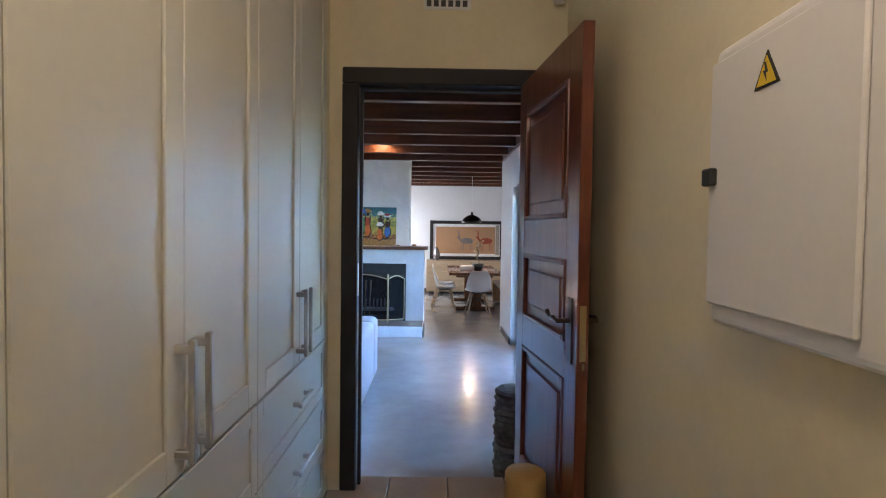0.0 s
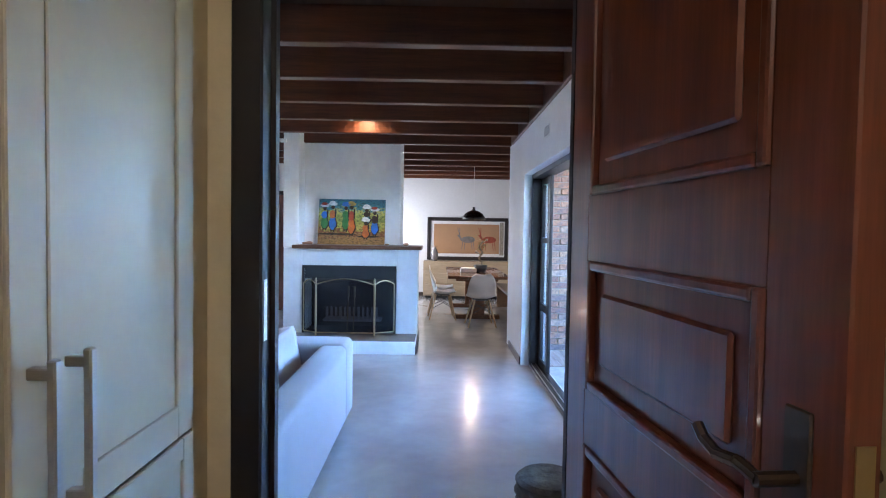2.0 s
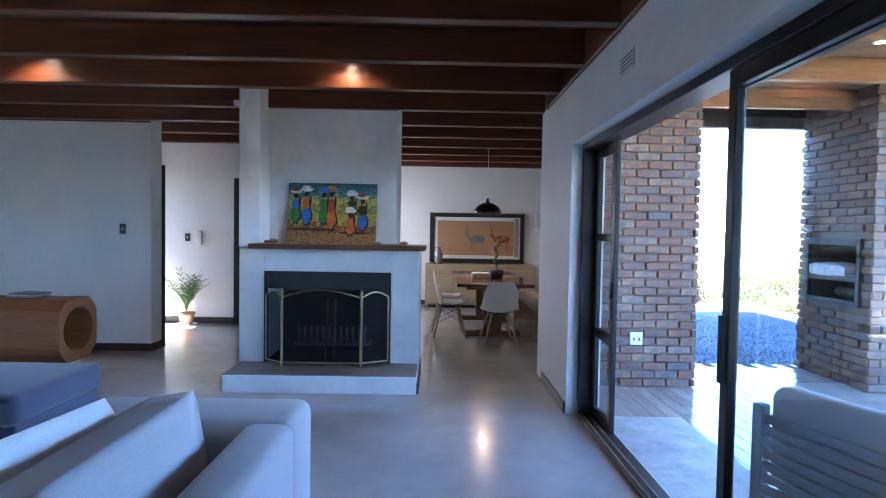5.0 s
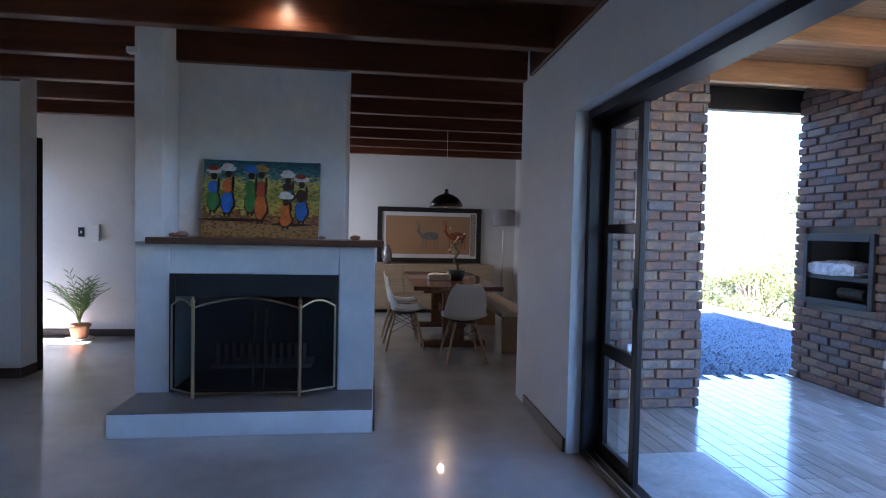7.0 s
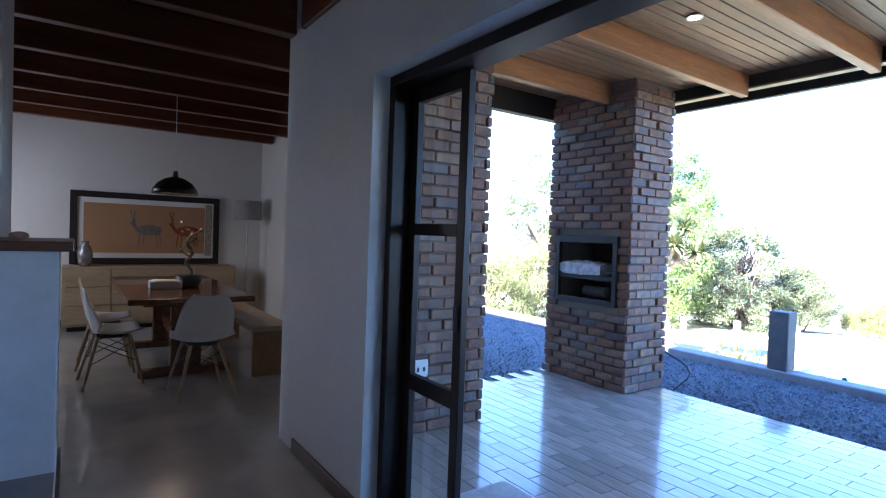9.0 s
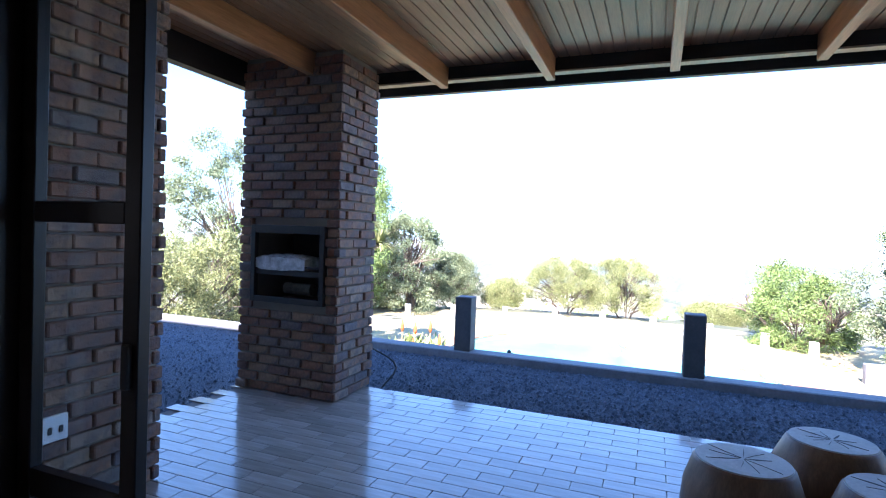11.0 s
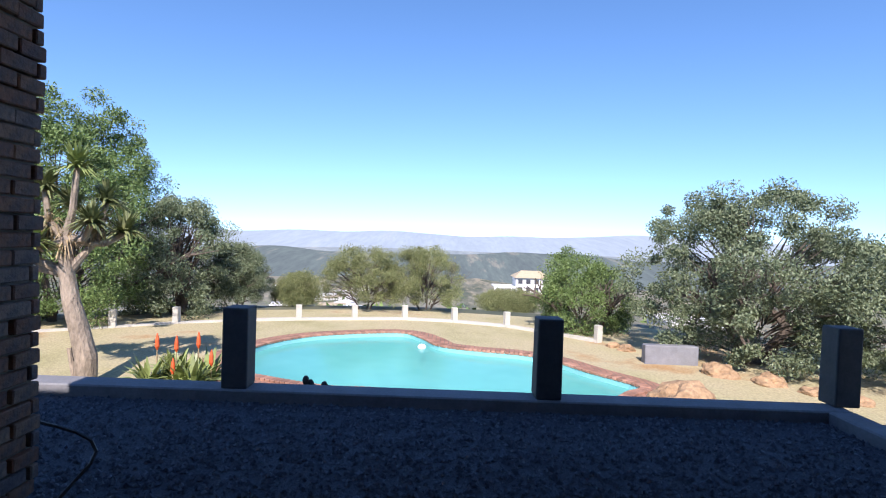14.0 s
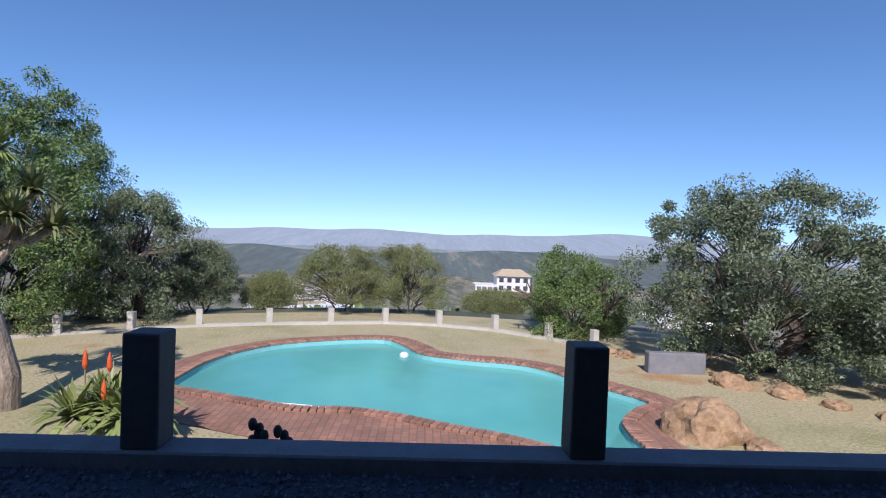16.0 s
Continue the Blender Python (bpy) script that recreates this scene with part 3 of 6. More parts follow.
for side in (-1, 1):
    base = -T0 if side < 0 else 0
    bm = bmesh.new()
    box(bm, W - 0.08, base, 1.07, W - 0.04, base + side * 0.006, 1.3, bevel=0.002)
    plate = part("handle_plate", bm, BRONZE, door, "dark bronze back plate")
    bm = rod(bmesh.new(), (W - 0.06, base, 1.22), (W - 0.06, base + side * 0.055, 1.22), 0.009)
    tube(bm, [(W - 0.06, base + side * 0.05, 1.22), (W - 0.09, base + side * 0.055, 1.228), (W - 0.13, base + side * 0.054, 1.22), (W - 0.165, base + side * 0.05, 1.226), (W - 0.18, base + side * 0.05, 1.24)], 0.008)
    part("lever", bm, BRONZE, plate)
part("lock_face", B((W, -T0 + 0.01, 1.09, W + 0.002, -0.01, 1.28)), BRASS, door, "brass lock face plate")
part("latch", B((W, -T0 + 0.015, 1.06, W + 0.012, -0.015, 1.085), bevel=0.003), BRASS, door)

dbx = thing("distribution_box", "white painted metal electrical distribution box on the wall", "electrical box")
WX = 0.985
part("body", B((WX - 0.055, 0.8, 1.345, WX, 1.45, 1.905), bevel=0.018, seg=3), WHITE_PAINT, dbx)
part("cover", B((WX - 0.066, 1.04, 1.385, WX - 0.055, 1.44, 1.873), bevel=0.004), WHITE_PAINT, dbx)
part("latch", B((WX - 0.082, 1.405, 1.625, WX - 0.066, 1.44, 1.66), bevel=0.003), BLACK_PLASTIC, dbx, "black plastic latch")
YELLOW = plain("warning_yellow", (0.75, 0.5, 0.03), 0.5, bump=0)
sg = part("warning_sign", prism(bmesh.new(), [(1.215, 1.78), (1.285, 1.78), (1.25, 1.842)], 0, WX - 0.0685, WX - 0.066), BLACK_PLASTIC, dbx, "triangular warning sign")
part("sign_face", prism(bmesh.new(), [(1.223, 1.784), (1.277, 1.784), (1.25, 1.833)], 0, WX - 0.0695, WX - 0.0685), YELLOW, sg)
part("bolt_mark", prism(bmesh.new(), [(1.251, 1.822), (1.244, 1.803), (1.25, 1.803), (1.247, 1.788), (1.258, 1.808), (1.252, 1.808), (1.255, 1.822)], 0, WX - 0.0703, WX - 0.0695), BLACK_PLASTIC, sg)

vent = thing("air_vent", "cream plaster air brick with square holes above the door", "vent")
part("plate", B((0.28, 2.979, 2.605, 0.51, 2.985, 2.705)), WHITE_WALL, vent)
for i in range(6):
    for j in range(2):
        part("hole", B((0.295 + i * 0.035, 2.9775, 2.618 + j * 0.042, 0.318 + i * 0.035, 2.979, 2.648 + j * 0.042)), SOOT, vent)
solid("smoke_sensor", lathe(bmesh.new(), (0.93, 2.93, 2.62), [(0.0, 0), (0.025, 0.005), (0.03, 0.03), (0.03, 0.06)]), WHITE_PLASTIC, "small white plastic wall sensor in the corner", "sensor")
solid("wooden_drum", lathe(bmesh.new(), (0.71, 2.35, PF), [(0.07, 0), (0.078, 0.02), (0.078, 0.38), (0.072, 0.39), (0.0, 0.392)]), CORK, "yellow-brown wooden drum standing on the passage floor", "door stop", smooth=True)
bm = bmesh.new()
prof = [(0.12, 0)]
for i in range(14):
    prof += [(0.128 + 0.012 * ((i * 7) % 3) / 2, 0.02 + i * 0.037), (0.118, 0.038 + i * 0.037)]
prof += [(0.13, 0.545), (0.115, 0.56), (0.0, 0.56)]
solid("log_stool", lathe(bm, (0.86, 3.62, 0), prof, 22), LOG_BARK, "rough grey ribbed log stool standing on the screed", "stool")

# ---- sliding door ----
sl = thing("sliding_door", "dark bronze aluminium sliding door pushed open", "sliding door")
tagged(sl, kind="structure")
FX0, FX1 = 1.46, 1.61
part("frame", B((FX0, SY0, ST - 0.05, FX1, SY1, ST), (FX0, SY0, -0.004, FX1, SY1, 0.025), (FX0, SY0, 0.025, FX1, SY0 + 0.05, ST - 0.05), (FX0, SY1 - 0.05, 0.025, FX1, SY1, ST - 0.05), bevel=0.003), ALU, sl)


def panel(name, y0, y1, x, transoms=()):
    bm = bmesh.new()
    for a, b_ in ((y0, y0 + 0.055), (y1 - 0.055, y1)):
        box(bm, x, a, 0.03, x + 0.035, b_, ST - 0.052, bevel=0.003)
    for z, h in ((0.03, 0.07), (ST - 0.122, 0.07), *transoms):
        box(bm, x + 0.0005, y0 + 0.055, z, x + 0.0345, y1 - 0.055, z + h, bevel=0.003)
    p = part(name, bm, ALU, sl)
    pane = part("pane", B((x + 0.015, y0 + 0.05, 0.09, x + 0.02, y1 - 0.05, ST - 0.11)), GLASS, p, "clear glass pane")
    pane.visible_shadow = False
    return p


panel("fixed_panel", 7.06, SY1 - 0.05, 1.56, ((0.64, 0.075), (1.38, 0.055)))
p = panel("sliding_panel", 3.6, 5.47, 1.47)
part("handle", B((1.447, 5.425, 0.85, 1.47, 5.455, 1.12), bevel=0.004), BLACK_PLASTIC, p, "black pull handle")
panel("sliding_panel", 3.62, 5.54, 1.515)
lk = part("lock", B((1.545, 7.075, 0.98, 1.56, 7.1, 1.09), bevel=0.003), BLACK_PLASTIC, sl)
part("track", B((FX0 + 0.02, SY0, 0.025, FX0 + 0.026, SY1, 0.035), (FX0 + 0.07, SY0, 0.025, FX0 + 0.076, SY1, 0.035)), STEEL, sl)
wv = thing("wall_vent", "white slotted plaster vent high on the wall", "vent")
part("plate", B((SX0 - 0.006, 6.25, 2.34, SX0, 6.47, 2.44)), WHITE_WALL, wv)
for i in range(4):
    part("slot", B((SX0 - 0.0075, 6.265, 2.352 + i * 0.022, SX0 - 0.006, 6.455, 2.362 + i * 0.022)), KERB, wv)

# ---- fireplace ----
fp = thing("fireplace", "white plastered fireplace with raised hearth and timber mantel", "fireplace")
part("hearth", B((-1.52, 7.99, 0, 0.17, 8.45, 0.155), bevel=0.006), FIRE_PLASTER, fp)
part("hearth_slab", B((-1.515, 7.995, 0.155, 0.165, 8.46, 0.163)), HEARTH_TOP, fp, "dark polished hearth top")
for q in ((-1.54, 8.45, 0, -1.3, 9.0, 1.25), (-0.1, 8.45, 0, 0.17, 9.0, 1.25)):
    part("pier", B(q, bevel=0.008, seg=2), FIRE_PLASTER, fp)
part("lintel", B((-1.3, 8.452, 1.03, -0.1, 9.0, 1.25), bevel=0.004), FIRE_PLASTER, fp)
part("chimney_breast", B((-1.34, 8.72, 1.25, -0.075, 9.3, 2.87), (-1.54, 8.43, 1.25, -1.34, 9.3, 2.87), bevel=0.01, seg=2), FIRE_PLASTER, fp)
part("firebox", B((-1.3, 8.98, 0, -0.1, 9.3, 1.25), (-1.3, 8.5, 0.0, -0.1, 8.98, 0.165)), FIREBACK, fp, "soot-blackened firebox")
bm = B((-1.3, 8.44, 0.99, -0.1, 8.47, 1.03), (-1.3, 8.44, 0.165, -1.27, 8.47, 0.99), (-0.13, 8.44, 0.165, -0.1, 8.47, 0.99))
part("steel_trim", bm, SOOT, fp)
part("smoke_hood", B((-1.27, 8.475, 0.86, -0.13, 8.5, 0.99)), SOOT, fp)
bm = bmesh.new()
for i in range(12):
    box(bm, -1.05 + i * 0.06, 8.72, 0.3, -1.025 + i * 0.06, 8.74, 0.46)
box(bm, -1.08, 8.7, 0.27, -0.32, 8.95, 0.3)
part("grate", bm, STEEL, fp)
part("mantel", B((-1.36, 8.17, 1.25, 0.23, 8.74, 1.295), bevel=0.006, seg=2), MANTEL, fp, "dark brown timber mantel shelf")
part("corner_block", B((-0.075, 8.7, 2.5, -0.045, 8.76, 2.62)), WHITE_WALL, fp)
part("corner_block", B((-1.58, 8.4, 2.58, -1.5, 8.46, 2.62)), WHITE_WALL, fp)
part("skirting", B((0.17, 8.02, 0, 0.185, 9.0, 0.09)), SKIRT, fp)

fs = thing("fire_screen", "folding brass fire screen with black mesh on the hearth", "fire screen")


def screen_panel(a, b_, rise, name):
    a, b_ = Vector(a), Vector(b_)
    bm = bmesh.new()
    top = 0.62
    pts = []
    for i in range(13):
        k = i / 12
        p = a.lerp(b_, k)
        pts.append(Vector((p.x, p.y, 0.185 + top + rise * math.sin(math.pi * k))))
    tube(bm, pts, 0.007, 6)
    rod(bm, (a.x, a.y, 0.2), pts[0], 0.008)
    rod(bm, (b_.x, b_.y, 0.2), pts[-1], 0.008)
    rod(bm, (a.x, a.y, 0.2), (b_.x, b_.y, 0.2), 0.007)
    f = part(name, bm, BRASS, fs)
    bm = bmesh.new()
    lo = [bm.verts.new((p.x, p.y, 0.2)) for p in pts]
    hi = [bm.verts.new(p) for p in pts]
    for i in range(12):
        bm.faces.new((lo[i], lo[i + 1], hi[i + 1], hi[i]))
    bm.normal_update()
    bmesh.ops.solidify(bm, geom=bm.faces[:], thickness=0.002)
    part("mesh_panel", bm, MESH_STEEL, f, "fine black mesh")


screen_panel((-1.08, 8.28), (-0.36, 8.28), 0.07, "centre_panel")
screen_panel((-1.27, 8.41), (-1.09, 8.285), 0.05, "side_panel")
screen_panel((-0.35, 8.285), (-0.12, 8.41), 0.05, "side_panel")
for x in (-1.085, -0.355):
    part("post", rod(bmesh.new(), (x, 8.28, 0.165), (x, 8.28, 0.84), 0.011), BRASS, fs)
    bm = ball(bmesh.new(), (x, 8.28, 0.85), 0.016)
    ball(bm, (x, 8.28, 0.875), 0.01)
    part("finial", bm, BRASS, fs)
for x in (-0.74, -0.66):
    solid("fire_tool", rod(rod(bmesh.new(), (x, 8.56, 0.165), (x + 0.02, 8.54, 0.72), 0.007), (x + 0.02, 8.54, 0.62), (x + 0.02, 8.54, 0.76), 0.014), BRASS, "slim brass fire iron leaning behind the screen", "fire iron", "fire irons")

# painting on the mantel, leaning back
mp, nt, b = shader("painted_canvas")
n1 = noise_of(nt, 14, 5, (1, 1, 2.2))
n3 = noise_of(nt, 34, 5, (1, 1, 1.8))
tc = nt.nodes.new("ShaderNodeTexCoord")
up = nt.nodes.new("ShaderNodeSeparateXYZ")
nt.links.new(tc.outputs["Object"], up.inputs[0])
hgt = nt.nodes.new("ShaderNodeMath")
hgt.operation = "MULTIPLY_ADD"
hgt.inputs[1].default_value = 0.42
nt.links.new(n1, hgt.inputs[0])
nt.links.new(up.outputs["Z"], hgt.inputs[2])
c = ramp(nt, hgt.outputs[0], [(0.24, (0.3, 0.17, 0.05)), (0.31, (0.34, 0.18, 0.07)), (0.37, (0.16, 0.04, 0.02)), (0.43, (0.45, 0.38, 0.08)), (0.54, (0.16, 0.22, 0.05)), (0.62, (0.5, 0.46, 0.1)), (0.7, (0.04, 0.2, 0.24)), (0.82, (0.03, 0.14, 0.22))])
c = mixer(nt, ramp(nt, n3, [(0.4, (0.7,) * 3), (0.5, (0, 0, 0))]), c, (0.015, 0.02, 0.02))
c = mixer(nt, ramp(nt, n3, [(0.6, (0, 0, 0)), (0.74, (0.7,) * 3)]), c, (0.4, 0.38, 0.24))
nt.links.new(c, b.inputs["Base Color"])
b.inputs["Roughness"].default_value = 0.4
bumped(nt, b, n3, 0.3, 0.004)
CANVAS = mp


def paint(name, col):
    return plain(name, col, 0.4, big=0.3, small=0.3, scale=14, grain=60, bump=0.3)


P_BLUE, P_ORANGE, P_GREEN, P_WHITE, P_TEAL, P_OCHRE, P_RED = paint("paint_blue", (0.03, 0.16, 0.6)), paint("paint_orange", (0.55, 0.14, 0.03)), paint("paint_green", (0.04, 0.2, 0.06)), paint("paint_white", (0.7, 0.72, 0.75)), paint("paint_teal", (0.02, 0.14, 0.18)), paint("paint_ochre", (0.5, 0.3, 0.08)), paint("paint_red", (0.4, 0.06, 0.03))
pic = new("painting")
tagged(pic, "colourful unframed canvas of market shapes leaning on the mantel", "painting")
pic.matrix_world = pose(-1.14, 8.585, 1.297, -10, 0, 0)
# local: x across 0..0.87, z up 0..0.62, front at y=0
part("canvas", B((0, 0, 0, 0.87, 0.025, 0.6)), CANVAS, pic)


def dab(u, v, ru, rv, mat_, k=0):
    bm = bmesh.new()
    n = 16
    ru *= 1.2
    out = [(u + ru * math.cos(2 * math.pi * i / n) * (1 + 0.12 * math.sin(3 * i + k)), v + rv * math.sin(2 * math.pi * i / n)) for i in range(n)]
    prism(bm, out, 1, -0.003 - 0.0008 * k, 0.001)
    part("paint_patch", bm, mat_, pic)


P_DARK = paint("paint_umber", (0.035, 0.018, 0.012))
dab(0.24, 0.135, 0.21, 0.012, P_DARK, 0)
dab(0.66, 0.105, 0.13, 0.012, P_DARK, 0)
# each carrier: across, foot height, wrap, top, load colours and the height of the load
for u, foot, wrap, top, load, h in ((0.08, 0.19, P_GREEN, P_BLUE, P_RED, 0.52), (0.185, 0.17, P_BLUE, P_ORANGE, P_WHITE, 0.54), (0.355, 0.18, P_GREEN, P_GREEN, P_BLUE, 0.53), (0.43, 0.12, P_ORANGE, P_RED, P_OCHRE, 0.54),
        (0.63, 0.27, P_TEAL, P_DARK, P_WHITE, 0.5), (0.735, 0.12, P_BLUE, P_DARK, P_RED, 0.47), (0.62, 0.08, P_ORANGE, P_ORANGE, P_WHITE, 0.33)):
    body = h - 0.04 - foot
    for s in (-0.014, 0.016):
        dab(u + s, foot + 0.015, 0.009, 0.03, P_DARK, 0.4)
    dab(u + 0.006, foot + body * 0.3, 0.044, body * 0.29, P_DARK, 0.7)
    dab(u, foot + body * 0.32, 0.036, body * 0.27, wrap, 1)
    dab(u - 0.004, foot + body * 0.68, 0.033, body * 0.17, top, 2)
    dab(u + 0.036, foot + body * 0.74, 0.009, body * 0.2, P_DARK, 2.4)
    dab(u, h - 0.05, 0.02, 0.028, P_DARK, 3)
    dab(u, h - 0.006, 0.05, 0.022, P_WHITE if load is P_RED else load, 4)
    dab(u - 0.006, h + 0.014, 0.034, 0.02, load, 5)
for x, s in ((-1.2, 0.03), (-1.26, 0.022), (0.02, 0.026), (-0.22, 0.018)):
    bm = ball(bmesh.new(), (x, 8.4, 1.295 + s * 0.7), s, 1.5, 1, 0.7)
    solid("pebble", bm, HOUSE_BRICK, "small rounded stone on the mantel shelf", "stone", "stones on the mantel", smooth=True)

# ---- sofa, ottoman, bench ----
sofa = thing("sofa", "pale grey linen sofa with loose back cushions", "sofa")
part("back", B((-0.44, 3.3, 0.06, -0.235, 5.8, 0.645), bevel=0.05, seg=4), LINEN, sofa, smooth=True)
part("seat_base", B((-1.2, 3.3, 0.06, -0.48, 5.45, 0.3), bevel=0.03, seg=2), LINEN, sofa, smooth=True)
part("arm", B((-1.2, 5.46, 0.06, -0.23, 5.83, 0.655), bevel=0.06, seg=4), LINEN, sofa, smooth=True)
part("arm", B((-1.2, 3.3, 0.06, -0.245, 3.56, 0.615), bevel=0.05, seg=3), LINEN, sofa, smooth=True)
for y0, y1 in ((3.58, 4.49), (4.5, 5.41)):
    part("seat_cushion", B((-1.22, y0, 0.3, -0.5, y1, 0.45), bevel=0.05, seg=3), BROWN_CLOTH, sofa, "brown seat cushion", smooth=True)
for y in (4.95, 4.05):
    part("back_cushion", pillow(bmesh.new(), (-0.64, y, 0.56), 0.46, 0.23, 0.115, 0.4, Matrix.Rotation(radians(90), 3, "Z") @ Matrix.Rotation(radians(80), 3, "X")), LINEN, sofa, smooth=True)
for x, y in ((-1.1, 3.4), (-0.34, 3.4), (-1.1, 5.6), (-0.34, 5.6)):
    part("foot", B((x - 0.03, y - 0.03, 0, x + 0.03, y + 0.03, 0.06)), DARK_FRAME, sofa)
solid("scatter_cushion", pillow(bmesh.new(), (-0.85, 5.02, 0.6), 0.27, 0.21, 0.085, 0.9, Matrix.Rotation(radians(82), 3, "Z") @ Matrix.Rotation(radians(68), 3, "X")), WHITE_CLOTH, "white cotton scatter cushion propped on the sofa", "cushion", smooth=True)

ot = thing("ottoman", "slate-blue upholstered rectangular ottoman on short legs", "ottoman")
part("base", B((-4.2, 6.37, 0.06, -2.03, 7.12, 0.29), bevel=0.015, seg=2), SLATE_CLOTH, ot)
part("cushion", B((-4.22, 6.35, 0.29, -2.01, 7.14, 0.47), bevel=0.05, seg=4), SLATE_CLOTH, ot, smooth=True)
for x, y in ((-4.1, 6.45), (-2.12, 6.45), (-4.1, 7.04), (-2.12, 7.04)):
    part("leg", B((x - 0.035, y - 0.035, 0.012, x + 0.035, y + 0.035, 0.06)), PALE_WOOD, ot)
solid("rug", B((-4.4, 3.7, 0.0, -1.3, 7.0, 0.012), bevel=0.004), RUG, "dark charcoal woven rug on the screed", "rug")

# plywood tunnel bench with a round hole in its end
bm = bmesh.new()
hexo, hole = [], []
N = 32
y0, y1, z0, z1, ch = 8.78, 9.38, 0.0, 0.66, 0.13
poly = [(y0 + ch, z0), (y1 - ch, z0), (y1, z0 + ch), (y1, z1 - ch), (y1 - ch, z1), (y0 + ch, z1), (y0, z1 - ch), (y0, z0 + ch)]
cy, cz = (y0 + y1) / 2, (z0 + z1) / 2
for i in range(N):
    a = 2 * math.pi * (i + 0.5) / N
    d = Vector((math.cos(a), math.sin(a)))
    best = 9
    for (u0, v0), (u1, v1) in zip(poly, poly[1:] + poly[:1]):
        ex, ey = u1 - u0, v1 - v0
        den = d.x * ey - d.y * ex
        if abs(den) > 1e-9:
            tt = ((u0 - cy) * ey - (v0 - cz) * ex) / den
            ss = ((u0 - cy) * d.y - (v0 - cz) * d.x) / den
            if tt > 0 and -1e-6 <= ss <= 1.000001:
                best = min(best, tt)
    hexo.append((cy + d.x * best, cz + d.y * best))
    hole.append((cy + d.x * 0.235, cz + d.y * 0.235))
XA, XB = -5.6, -3.47
vo0 = [bm.verts.new((XA, *p)) for p in hexo]
vo1 = [bm.verts.new((XB, *p)) for p in hexo]
vh0 = [bm.verts.new((XA, *p)) for p in hole]
vh1 = [bm.verts.new((XB, *p)) for p in hole]
for i in range(N):
    j = (i + 1) % N
    bm.faces.new((vo0[i], vo0[j], vo1[j], vo1[i]))
    bm.faces.new((vh0[i], vh1[i], vh1[j], vh0[j]))
    bm.faces.new((vo1[i], vo1[j], vh1[j], vh1[i]))
    bm.faces.new((vo0[i], vh0[i], vh0[j], vo0[j]))
bmesh.ops.recalc_face_normals(bm, faces=bm.faces[:])
solid("tunnel_bench", bm, PLYWOOD, "orange-brown plywood bench with a round tunnel end", "bench")
MAGS = [paint("magazine_white", (0.6, 0.6, 0.62)), paint("magazine_grey", (0.3, 0.31, 0.33)), paint("magazine_dark", (0.12, 0.12, 0.13))]
for sx in (-4.0, -4.85):
    for k in range(4):
        m_ = to_mesh("magazine", B((-0.15, -0.11, 0, 0.15, 0.11, 0.012), bevel=0.002), MAGS[(k * 2 + int(sx)) % 3])
        ob = tagged(new("magazine", m_), "flat magazine in a loose pile on the bench", "magazine", "magazines on the bench")
        ob.matrix_world = pose(sx + 0.02 * (k % 2), 9.05 + 0.012 * k, 0.66 + 0.0125 * k, 0, 0, 7 * (k % 3) - 8)


def switch(name, place, normal, label, dark=True, w=0.07, h=0.115, rockers=1):
    t = thing(name, label, name.replace("_", " "))
    x, y, z = place
    m1, m2 = (BLACK_PLASTIC, WHITE_PLASTIC) if dark else (WHITE_PLASTIC, BLACK_PLASTIC)
    if normal == "y":
        part("plate", B((x - w / 2, y - 0.008, z - h / 2, x + w / 2, y, z + h / 2), bevel=0.002), m1, t)
        for i in range(rockers):
            u = x + (i - (rockers - 1) / 2) * 0.03
            part("rocker", B((u - 0.008, y - 0.012, z - 0.014, u + 0.008, y - 0.008, z + 0.014)), m2, t)


switch("light_switch", (-3.25, 9.51, 1.4), "y", "black light switch on the white wall")
switch("light_switch", (-3.4, 11.42, 1.28), "y", "black light switch on the hall wall")
switch("wall_socket", (-3.8, 9.51, 0.36), "y", "black double wall socket above the skirting", w=0.12, h=0.11, rockers=2)
ic = thing("intercom_phone", "white wall intercom handset in the hall", "intercom")
part("body", B((-3.26, 11.38, 1.17, -3.18, 11.42, 1.38), bevel=0.01, seg=2), WHITE_PLASTIC, ic)

hf = thing("hall_door_frame", "dark brown timber door frame in the hall", "door frame")
tagged(hf, kind="structure")
part("jamb", B((-2.7, 11.39, 0, -2.62, 11.44, 2.1)), DARK_FRAME, hf)
part("jamb", B((-1.76, 11.39, 0, -1.68, 11.44, 2.1)), DARK_FRAME, hf)
part("head", B((-2.7, 11.39, 2.1, -1.68, 11.44, 2.17)), DARK_FRAME, hf)
structure("hall_door", B((-2.62, 11.45, 0, -1.76, 11.49, 2.1)), MAHOGANY, "closed brown timber door in the hall", "door")
hp = thing("hall_post", "dark brown timber door post at the free wall end", "door frame")
tagged(hp, kind="structure")
part("jamb", B((-2.99, 9.742, 0, -2.92, 9.81, 2.16)), DARK_FRAME, hp)

